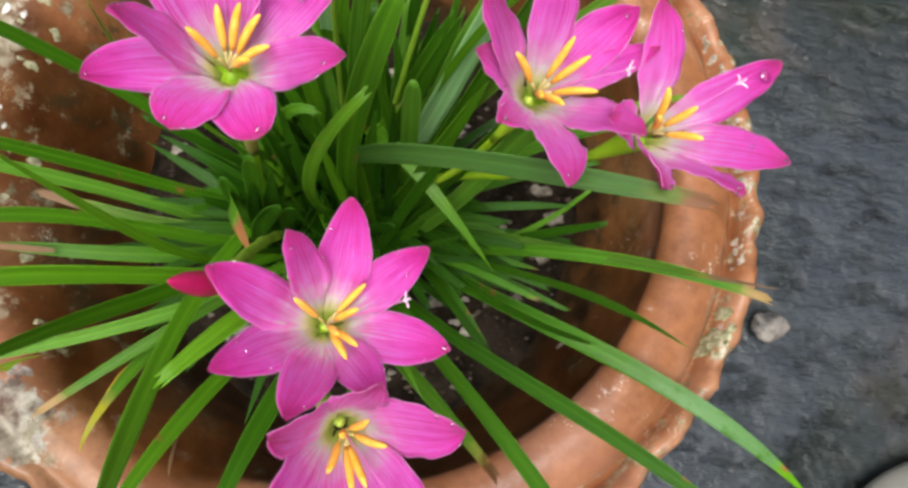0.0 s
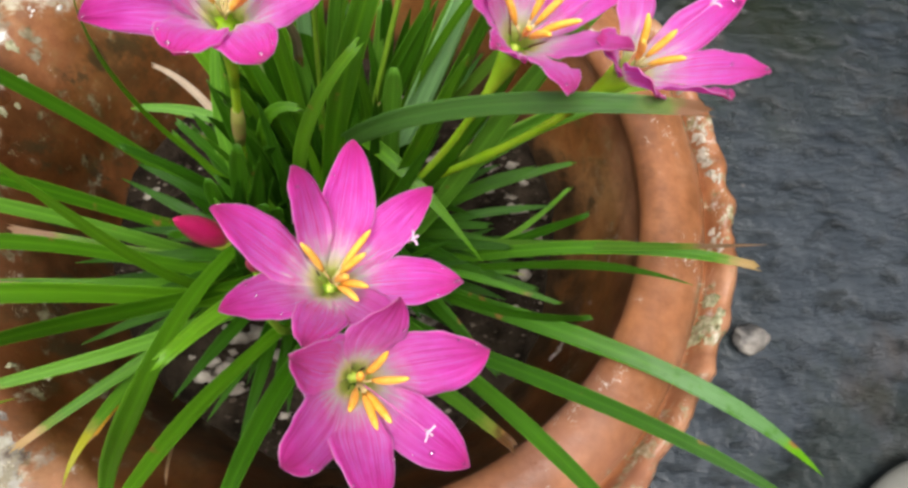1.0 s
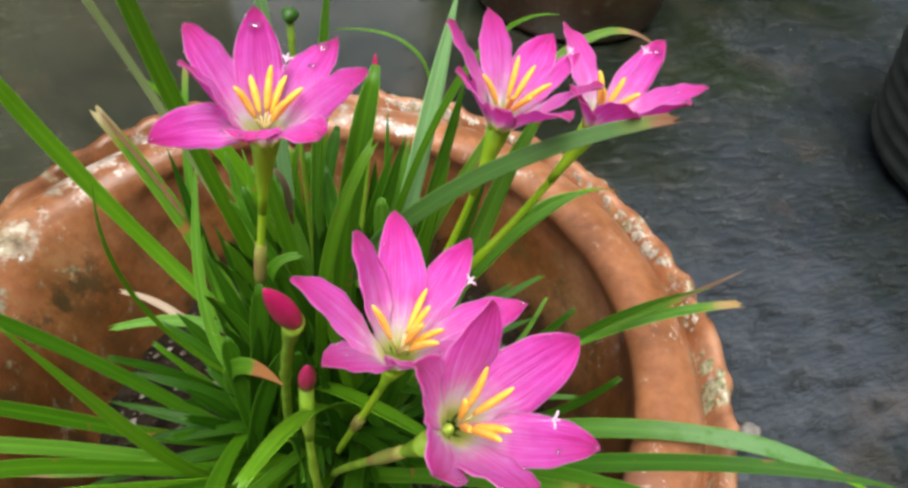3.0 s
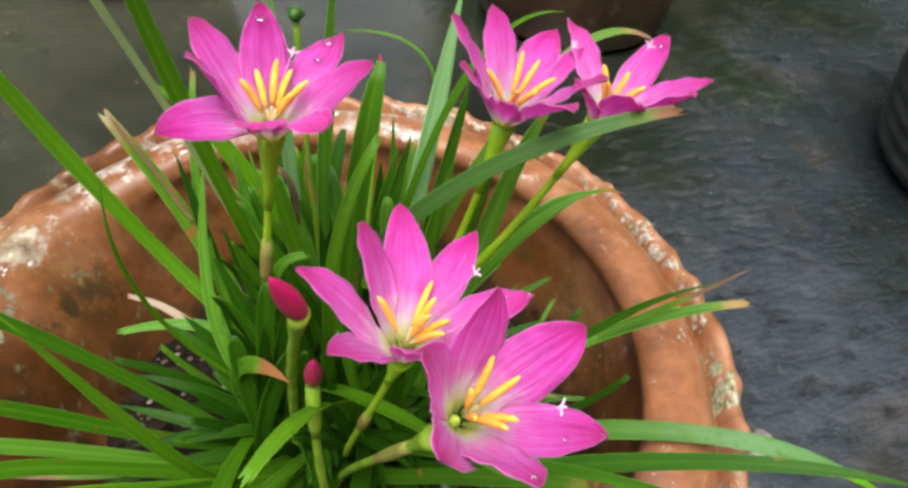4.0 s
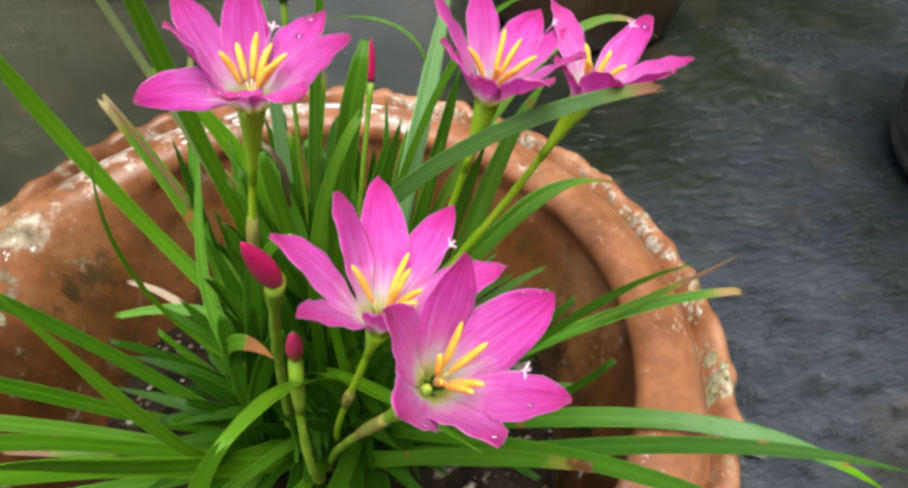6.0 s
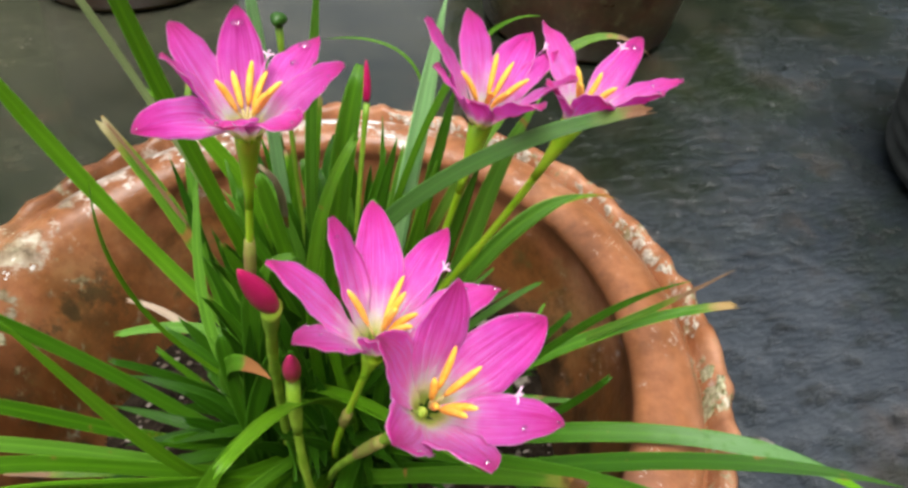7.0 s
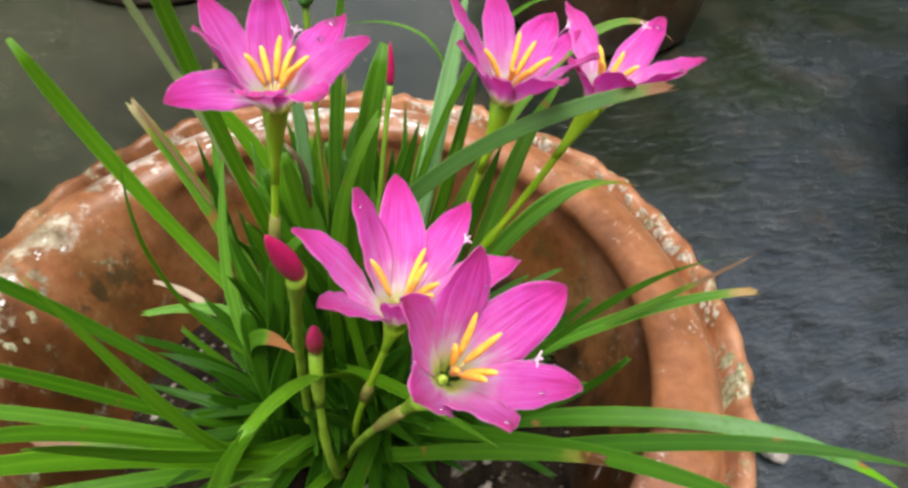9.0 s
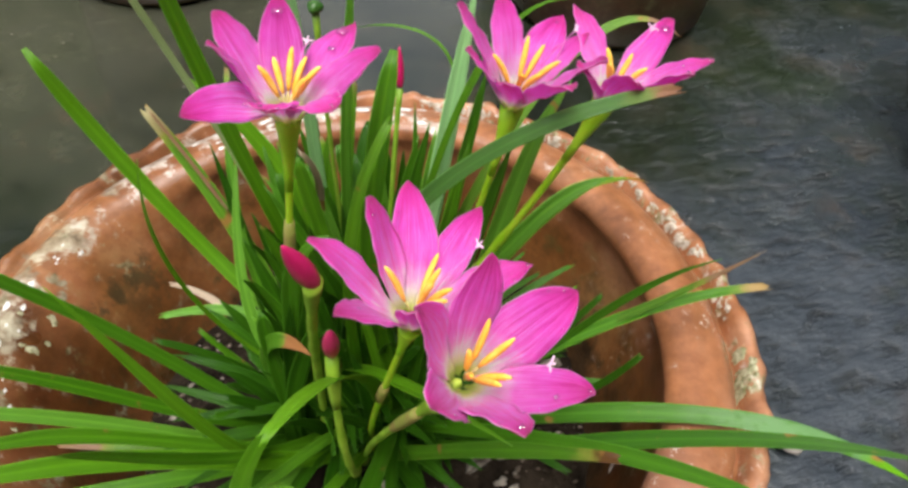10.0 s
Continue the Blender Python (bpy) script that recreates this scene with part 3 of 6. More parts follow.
def crumb_material():
    m, nt, ln, bsdf = material("soil_crumb")
    geo = nt.new("ShaderNodeTexCoord").outputs["Object"]
    isle = nt.new("ShaderNodeNewGeometry").outputs["Random Per Island"]
    c = ramp(nt, [(0.0, (0.012, 0.008, 0.005)), (0.60, (0.032, 0.023, 0.015)), (0.90, (0.075, 0.058, 0.043)), (0.985, (0.13, 0.105, 0.08)), (1.0, (0.30, 0.26, 0.22))])
    ln.new(isle, c.inputs[0])
    fr = ramp(nt, [(0.3, (0.6, 0.6, 0.6)), (0.7, (1.2, 1.2, 1.2))])
    ln.new(noise_at(nt, ln, geo, 500.0), fr.inputs[0])
    ln.new(mixrgb(nt, ln, 1.0, c.outputs[0], fr.outputs[0], 'MULTIPLY'), bsdf.inputs["Base Color"])
    bsdf.inputs["Roughness"].default_value = 0.9
    bsdf.inputs["Specular IOR Level"].default_value = 0.12
    return m


def water_material():
    m, nt, ln, _ = material("clear_water")
    clear = nt.new("ShaderNodeBsdfTransparent")
    clear.inputs["Color"].default_value = (1.0, 1.0, 1.0, 1)
    gloss = nt.new("ShaderNodeBsdfGlossy")
    gloss.inputs["Roughness"].default_value = 0.05
    edge = nt.new("ShaderNodeFresnel")
    edge.inputs["IOR"].default_value = 1.4
    mix = nt.new("ShaderNodeMixShader")
    ln.new(maths(nt, ln, 'ADD', edge.outputs[0], 0.16, True), mix.inputs[0])
    ln.new(clear.outputs[0], mix.inputs[1])
    ln.new(gloss.outputs[0], mix.inputs[2])
    ln.new(mix.outputs[0], nt["Material Output"].inputs["Surface"])
    return m


PETAL = petal_material()
LEAF = leaf_material("green_leaf", (0.040, 0.152, 0.004), (0.112, 0.288, 0.008), spots=0.08)
# darkened leaf green: shade inside the clump is put into the colour
LEAF_SHADED = leaf_material("shaded_green_leaf", (0.011, 0.052, 0.002), (0.032, 0.108, 0.004), gloss=0.20)
LEAF_PALE = leaf_material("bluish_green_leaf", (0.080, 0.240, 0.014), (0.150, 0.355, 0.034), spots=0.08)
LEAF_BROWN = leaf_material("brown_tipped_leaf", (0.045, 0.170, 0.006), (0.130, 0.340, 0.012), tip=(0.26, 0.14, 0.07), tip_at=0.978)
LEAF_DEAD = leaf_material("withered_leaf", (0.060, 0.170, 0.012), (0.150, 0.290, 0.025), tip=(0.28, 0.16, 0.085), tip_at=0.86, spots=0.6, halo=0.7)
LEAF_DRYTIP = leaf_material("dry_tipped_leaf", (0.045, 0.170, 0.006), (0.130, 0.340, 0.012), tip=(0.40, 0.26, 0.09), tip_at=0.945)
LEAF_LIGHT = leaf_material("light_green_leaf", (0.072, 0.220, 0.005), (0.120, 0.300, 0.008))
LEAF_TORN = leaf_material("torn_tip_leaf", (0.038, 0.115, 0.014), (0.066, 0.165, 0.028), tip=(0.24, 0.11, 0.055), tip_at=0.955, halo=0.35)
LEAF_YELLOW = leaf_material("yellowing_leaf", (0.16, 0.30, 0.02), (0.26, 0.38, 0.03), tip=(0.42, 0.22, 0.03), tip_at=0.85, spots=0.4)
LEAF_MID = leaf_material("mid_green_leaf", (0.024, 0.102, 0.003), (0.060, 0.186, 0.006), spots=0.08)
# pale stretch: glaucous bloom plus whitish gloss put into the colour
LEAF_BLOOM_SHEEN = leaf_material("pale_ended_leaf", (0.030, 0.125, 0.005), (0.070, 0.210, 0.009), tip=(0.13, 0.28, 0.090), tip_at=0.54, spots=0.35, halo=0.0, fresh=(0.13, 0.36, 0.008), fade=8.0)
LEAF_RUST = leaf_material("rusty_tipped_leaf", (0.045, 0.150, 0.006), (0.100, 0.250, 0.012), tip=(0.46, 0.29, 0.12), tip_at=0.93, spots=0.2, halo=0.35)
LEAF_GLAUCOUS = leaf_material("glaucous_leaf", (0.20, 0.45, 0.15), (0.28, 0.54, 0.21))
LEAF_SPLIT = leaf_material("split_dry_leaf", (0.060, 0.180, 0.010), (0.120, 0.280, 0.018), tip=(0.36, 0.31, 0.13), tip_at=0.93, spots=1.3, halo=0.8)
LEAF_ROT = leaf_material("rotting_tip_leaf", (0.045, 0.150, 0.006), (0.090, 0.230, 0.012), tip=(0.10, 0.042, 0.010), tip_at=0.95, spots=0.6, halo=0.7)
LEAF_CURL = leaf_material("curling_brown_leaf", (0.060, 0.200, 0.008), (0.120, 0.300, 0.014), tip=(0.36, 0.15, 0.05), tip_at=0.80, spots=0.2, halo=0.5)
LEAF_AMBER = leaf_material("amber_ended_leaf", (0.040, 0.130, 0.006), (0.085, 0.220, 0.010), tip=(0.36, 0.34, 0.015), tip_at=0.80, spots=0.3, halo=0.8)
LEAF_ORANGE = leaf_material("orange_dry_leaf", (0.50, 0.22, 0.012), (0.62, 0.30, 0.030), spots=0.8)
LEAF_HUSK = leaf_material("dry_brown_husk", (0.16, 0.075, 0.035), (0.30, 0.17, 0.09), spots=0.6)
LEAF_PITH = leaf_material("pale_old_leaf", (0.26, 0.36, 0.13), (0.40, 0.48, 0.21), spots=0.5)
LEAF_STRAW = leaf_material("dry_pale_leaf", (0.36, 0.27, 0.17), (0.50, 0.37, 0.27), spots=0.7)
SCAPE = plain_material("green_flower_stem", (0.34, 0.61, 0.016), (0.48, 0.73, 0.042), 60.0, 0.4, 0.2)
FLOWER_TUBE = plain_material("pale_flower_tube", (0.38, 0.76, 0.016), (0.52, 0.84, 0.040), 80.0, 0.45, 0.2)
tissue = SCAPE.node_tree.nodes["Principled BSDF"]
tissue.inputs["Subsurface Weight"].default_value = 0.6
tissue.inputs["Subsurface Radius"].default_value = (0.8, 1.0, 0.2)
tissue.inputs["Subsurface Scale"].default_value = 0.004
SCAPE_MID = plain_material("thin_green_stem", (0.13, 0.27, 0.012), (0.23, 0.38, 0.030), 60.0, 0.45, 0.2)
SCAPE_DARK = plain_material("mottled_flower_stem", (0.20, 0.36, 0.020), (0.38, 0.58, 0.055), 90.0, 0.5, 0.3)
SPATHE = plain_material("brownish_spathe", (0.36, 0.22, 0.09), (0.30, 0.38, 0.06), 120.0, 0.5, 0.3)
BUD = plain_material("crimson_bud", (0.40, 0.006, 0.070), (0.58, 0.024, 0.15), 90.0, 0.32, 0.2, 300.0)
ANTHER = plain_material("yellow_anther", (0.90, 0.48, 0.035), (0.95, 0.66, 0.12), 400.0, 0.65, 0.4, 1500.0, 0.0003)
FILAMENT = plain_material("pale_filament", (0.62, 0.56, 0.18), (0.74, 0.62, 0.34), 300.0, 0.5, 0.0)
STYLE = plain_material("pink_style", (0.80, 0.18, 0.62), (0.84, 0.26, 0.68), 300.0, 0.5, 0.0)
THROAT = plain_material("green_throat", (0.40, 0.56, 0.05), (0.58, 0.70, 0.12), 300.0, 0.5, 0.0)
STIGMA = plain_material("pale_stigma", (0.86, 0.54, 0.74), (0.90, 0.68, 0.82), 300.0, 0.45, 0.0)
POD = plain_material("green_seed_pod", (0.025, 0.09, 0.010), (0.06, 0.16, 0.018), 80.0, 0.35, 0.2)
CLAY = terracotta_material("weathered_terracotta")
CLAY_OLD = terracotta_material("dark_terracotta", crust=False, dark=0.21)
LICHEN = plain_material("pale_lichen", (0.15, 0.15, 0.06), (0.56, 0.54, 0.36), 260.0, 0.95, 0.8, 600.0, 0.0012, 0.08)
CRUST = plain_material("beige_rim_crust", (0.26, 0.22, 0.16), (0.68, 0.62, 0.52), 240.0, 0.85, 0.8, 600.0, 0.0012, 0.08)
LIME = plain_material("white_lime_crust", (0.60, 0.58, 0.54), (0.86, 0.84, 0.80), 180.0, 0.85, 0.8, 500.0, 0.0012, 0.08)
SOIL = plain_material("damp_soil", (0.007, 0.005, 0.003), (0.034, 0.025, 0.017), 60.0, 1.0, 1.0, 260.0, 0.003, 0.08)
PEBBLE = crumb_material()
GRIT = plain_material("pale_grit", (0.07, 0.056, 0.040), (0.38, 0.34, 0.28), 70.0, 0.85, 0.6, 300.0)
STONE = plain_material("mottled_stone", (0.05, 0.048, 0.048), (0.38, 0.34, 0.30), 48.0, 0.6, 0.6, 240.0, 0.002)
GREY_DARK = plain_material("dark_weathered_plastic", (0.020, 0.024, 0.022), (0.060, 0.064, 0.058), 18.0, 0.7, 0.3, 120.0)
GREY_PALE = plain_material("pale_weathered_plastic", (0.12, 0.12, 0.10), (0.21, 0.205, 0.18), 18.0, 0.6, 0.3, 120.0)
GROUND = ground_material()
WATER = water_material()
BLOCKER = plain_material("blocker_green", (0.018, 0.034, 0.008), (0.062, 0.088, 0.028), 5.0, 0.9, 0.5)


# ---- builders ----
def mesh_object(name, bm, mat, smooth=True):
    me = bpy.data.meshes.new(name)
    bm.normal_update()
    bm.to_mesh(me)
    bm.free()
    me.materials.append(mat)
    if smooth:
        me.polygons.foreach_set("use_smooth", [True] * len(me.polygons))
    return new(name, me)


def part(name, bm, mat, parent, label=""):
    ob = mesh_object(name, bm, mat)
    ob.parent = parent
    base = Vector(parent["base"]) if "base" in parent else Vector()
    ob.location = -base
    ob["base"] = (0.0, 0.0, 0.0)
    return tagged(ob, label)


def holder(name, at, label, category, group=""):
    ob = new(name)
    ob.empty_display_size = 0.02
    ob.location = at
    ob["base"] = at
    return tagged(ob, label, category, group)


def bezier(p, s):
    a, b, c, d = p
    return a * (1 - s) ** 3 + b * (3 * s * (1 - s) ** 2) + c * (3 * s * s * (1 - s)) + d * s ** 3


def curve_points(p, steps, extra=0.0, droop=0.25):
    """Points along a cubic, drawn on past its end by a share of its length."""
    p = [Vector(q) for q in p]
    pts = [bezier(p, i / steps) for i in range(steps + 1)]
    if extra > 0:
        length = sum((b - a).length for a, b in zip(pts, pts[1:]))
        step = length / steps
        way = (pts[-1] - pts[-2]).normalized()
        for _ in range(max(1, round(extra * steps))):
            way = (way + Vector((0, 0, -droop * step / 0.02))).normalized()
            pts.append(pts[-1] + way * step)
    return pts


def blade(pts, width, face, end="point", channel=0.18, thick=0.0007, rng=None, twist=0.0):
    """A strap leaf: a shallow channel in section, tapering to its tip."""
    bm = bmesh.new()
    uv = bm.loops.layers.uv.new("UVMap")
    n = len(pts)
    face = Vector(face)
    tops, bots, vv = [], [], []
    cols = [-1.0, -0.62, 0.0, 0.62, 1.0]
    wav = rng.uniform(0, 6) if rng else 0
    for i, p in enumerate(pts):
        s = i / (n - 1)
        t = (pts[min(i + 1, n - 1)] - pts[max(i - 1, 0)]).normalized()
        f = Matrix.Rotation(twist * (s - 0.5), 3, t) @ face
        w = t.cross(f).normalized()
        up = w.cross(t).normalized()
        if end == "point":
            k = min(1.0, 0.55 + s * 3.0) * (1 - max(0, (s - 0.62) / 0.38) ** 2.2) + 0.03
        elif end == "round":
            k = min(1.0, 0.55 + s * 3.0) * max(0.12, 1 - max(0, (s - 0.86) / 0.14) ** 2.6) ** 0.5
        else:
            k = min(1.0, 0.55 + s * 3.0) * (1 - 0.18 * s) * (1 - 0.38 * max(0, (s - 0.8) / 0.2))
        half = 0.5 * width * k * (1 + 0.05 * math.sin(wav + s * 17))
        rt, rb = [], []
        for c in cols:
            lift = half * channel * (abs(c) ** 1.5) * 2 - half * channel
            jag = 0.0
            if end == "cut" and i == n - 1:
                jag = 0.0022 * math.sin(wav * 7 + c * 5)
            q = p + w * (half * c) + up * lift + t * jag
            th = thick * (1.15 - 0.85 * abs(c)) * (0.4 + 0.6 * k)
            rt.append(bm.verts.new(q + up * th * 0.5))
            rb.append(bm.verts.new(q - up * th * 0.5))
        tops.append(rt)
        bots.append(rb)
        vv.append(s)

    def quad(a, b, c, d, us, vs):
        fce = bm.faces.new((a, b, c, d))
        for lp, uu, v2 in zip(fce.loops, us, vs):
            lp[uv].uv = (uu, v2)
    for i in range(n - 1):
        for j in range(4):
            u0, u1 = (cols[j] + 1) / 2, (cols[j + 1] + 1) / 2
            quad(tops[i][j], tops[i][j + 1], tops[i + 1][j + 1], tops[i + 1][j], (u0, u1, u1, u0), (vv[i], vv[i], vv[i + 1], vv[i + 1]))
            quad(bots[i][j + 1], bots[i][j], bots[i + 1][j], bots[i + 1][j + 1], (u1, u0, u0, u1), (vv[i], vv[i], vv[i + 1], vv[i + 1]))
        quad(tops[i][0], tops[i + 1][0], bots[i + 1][0], bots[i][0], (0, 0, 0, 0), (vv[i], vv[i + 1], vv[i + 1], vv[i]))
        quad(tops[i + 1][4], tops[i][4], bots[i][4], bots[i + 1][4], (1, 1, 1, 1), (vv[i + 1], vv[i], vv[i], vv[i + 1]))
    for j in range(4):
        quad(tops[-1][j], tops[-1][j + 1], bots[-1][j + 1], bots[-1][j], (0.5,) * 4, (1.0,) * 4)
        quad(tops[0][j + 1], tops[0][j], bots[0][j], bots[0][j + 1], (0.5,) * 4, (0.0,) * 4)
    return bm


def tube(pts, radii, sides=10, closed=True):
    bm = bmesh.new()
    rings = []
    ref = Vector((0.31, 0.87, 0.21))
    for i, p in enumerate(pts):
        t = (pts[min(i + 1, len(pts) - 1)] - pts[max(i - 1, 0)]).normalized()
        a = t.cross(ref).normalized()
        b = t.cross(a)
        r = radii[i] if isinstance(radii, list) else radii
        rings.append([bm.verts.new(p + (a * math.cos(2 * math.pi * k / sides) + b * math.sin(2 * math.pi * k / sides)) * r) for k in range(sides)])
    for r0, r1 in zip(rings, rings[1:]):
        for k in range(sides):
            bm.faces.new((r0[k], r0[(k + 1) % sides], r1[(k + 1) % sides], r1[k]))
    if closed:
        bm.faces.new(rings[0][::-1])
        bm.faces.new(rings[-1])
    bmesh.ops.recalc_face_normals(bm, faces=bm.faces[:])
    return bm


def petal(root, tip, axis, width, rng, arch=0.30, roll=0.0, cup=0.22, blunt=0.0):
    """One tepal from the throat to its tip: it rises along the axis, then spreads."""
    bm = bmesh.new()
    uv = bm.loops.layers.uv.new("UVMap")
    root, tip, axis = Vector(root), Vector(tip), Vector(axis)
    chord = tip - root
    out = (chord - axis * chord.dot(axis)).normalized()
    length = chord.length
    p1 = root + axis * (length * arch) + out * (length * 0.17)
    p2 = root + chord * 0.70 + axis * (length * arch * 0.55)
    p = [root, p1, p2, tip]
    steps, cols = 22, 10
    side = axis.cross(out).normalized()
    ph, ph2, skew = rng.uniform(0, 6), rng.uniform(0, 6), rng.uniform(-0.06, 0.06)
    top, bot = [], []
    for i in range(steps + 1):
        s = i / steps
        c = bezier(p, s)
        t = (bezier(p, min(1, s + 0.02)) - bezier(p, max(0, s - 0.02))).normalized()
        w = (side - t * side.dot(t)).normalized()
        up = t.cross(w).normalized()
        if up.dot(axis - out * 0.2) < 0:
            up = -up
        turn = radians(roll) * min(1, s * 2.2)
        w, up = w * math.cos(turn) + up * math.sin(turn), up * math.cos(turn) - w * math.sin(turn)
        k = math.sin(math.pi * min(1, s ** (0.92 + blunt * 0.5))) ** (0.72 - blunt * 0.24) if s < 1 else 0
        k = max(k, 0.20 * (1 - s) ** 0.5)
        k = k * (0.45 + 0.55 * min(1, s / 0.45)) if s < 0.45 else k
        half = max(0.00035, 0.5 * width * k * (1 + 0.035 * math.sin(ph + s * 13)))
        ra, rb = [], []
        for j in range(cols + 1):
            x = j / cols * 2 - 1
            lift = half * cup * (x * x) * (1.1 - 0.7 * s) - half * 0.05
            lift += 0.00055 * math.sin(ph2 + s * 9 + x * 2.5) * abs(x) + 0.00032 * math.sin(ph * 3 + s * 31 + x * 4) * x * x + 0.00018 * math.cos(x * 15)
            lift -= 0.0005 * math.exp(-(x / 0.10) ** 2) * (1 - s)
            q = c + w * (half * x + skew * length * math.sin(math.pi * s) * 0.5) + up * lift
            th = 0.00032 * (1.25 - abs(x))
            ra.append(bm.verts.new(q + up * th))
            rb.append(bm.verts.new(q - up * th))
        top.append(ra)
        bot.append(rb)

    def quad(vs, us):
        f = bm.faces.new(vs)
        for lp, w2 in zip(f.loops, us):
            lp[uv].uv = w2
    for i in range(steps):
        v0, v1 = i / steps, (i + 1) / steps
        for j in range(cols):
            u0, u1 = j / cols, (j + 1) / cols
            quad((top[i][j], top[i][j + 1], top[i + 1][j + 1], top[i + 1][j]), ((u0, v0), (u1, v0), (u1, v1), (u0, v1)))
            quad((bot[i][j + 1], bot[i][j], bot[i + 1][j], bot[i + 1][j + 1]), ((u1, v0), (u0, v0), (u0, v1), (u1, v1)))
        quad((top[i][0], top[i + 1][0], bot[i + 1][0], bot[i][0]), ((0, v0), (0, v1), (0, v1), (0, v0)))
        quad((top[i + 1][cols], top[i][cols], bot[i][cols], bot[i + 1][cols]), ((1, v1), (1, v0), (1, v0), (1, v1)))
    spots = [[v.co.copy() for v in row] for row in top]
    bmesh.ops.recalc_face_normals(bm, faces=bm.faces[:])
    return bm, spots


def lump(at, size, rng, rough=0.35, flat=(1, 1, 1), sub=2, turn=None):
    """An irregular little clod or stone."""
    bm = bmesh.new()
    bmesh.ops.create_icosphere(bm, subdivisions=sub, radius=1.0)
    off = Vector((rng.uniform(0, 99), rng.uniform(0, 99), rng.uniform(0, 99)))
    turn = turn or Euler((rng.uniform(0, 6), rng.uniform(0, 6), rng.uniform(0, 6))).to_matrix()
    for v in bm.verts:
        d = 1 + rough * noise.noise(v.co * 1.3 + off) + 0.4 * rough * noise.noise(v.co * 3.7 + off)
        q = turn @ (v.co * d)
        v.co = Vector(at) + Vector((q.x * flat[0], q.y * flat[1], q.z * flat[2])) * size
    return bm


def join(bms):
    out = bmesh.new()
    for b in bms:
        me = bpy.data.meshes.new("t")
        b.to_mesh(me)
        b.free()
        out.from_mesh(me)
        bpy.data.meshes.remove(me)
    return out


# ---- large structure ----
def ground_sheet():
    bm = bmesh.new()
    xs = [-60, -20, -6, -2.5] + [-1.2 + i * 0.04 for i in range(66)] + [2.5, 6, 20, 60]
    ys = [-60, -20, -6, -2] + [-0.9 + i * 0.04 for i in range(66)] + [2.6, 6, 20, 60]
    grid = []
    for y in ys:
        row = []
        for x in xs:
            near = max(0.0, 1 - max(abs(x), abs(y)) / 2.4)
            z = near * (0.004 * noise.noise(Vector((x * 4, y * 4, 0))) + 0.0018 * noise.noise(Vector((x * 13, y * 13, 5))))
            row.append(bm.verts.new((x, y, z - 0.004)))
        grid.append(row)
    for a, b in zip(grid, grid[1:]):
        for i in range(len(xs) - 1):
            bm.faces.new((a[i], a[i + 1], b[i + 1], b[i]))
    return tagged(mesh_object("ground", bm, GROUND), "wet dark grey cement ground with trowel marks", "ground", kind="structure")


ground_sheet()


def reflection_blocker(name, x0, x1, y0, y1, high):
    bm = bmesh.new()
    bmesh.ops.create_cube(bm, size=1.0)
    for v in bm.verts:
        v.co = Vector(((x0 + x1) / 2 + v.co.x * (x1 - x0), (y0 + y1) / 2 + v.co.y * (y1 - y0), high / 2 + v.co.z * high))
    return tagged(mesh_object(name, bm, BLOCKER, False), "unseen dark wall added to darken reflections in the ground", "wall", kind="structure")


# unseen walls, added only to keep sky out of the wet ground's reflections
reflection_blocker("blocker_north", 1.05, 3.0, 2.6, 2.75, 2.5)
reflection_blocker("blocker_northwest", -2.4, -0.50, 2.6, 2.75, 2.7)
reflection_blocker("blocker_east", 2.85, 3.0, -1.2, 2.6, 2.2)
reflection_blocker("blocker_south", -2.4, 3.0, -1.65, -1.5, 2.2)


# ---- terracotta pot ----


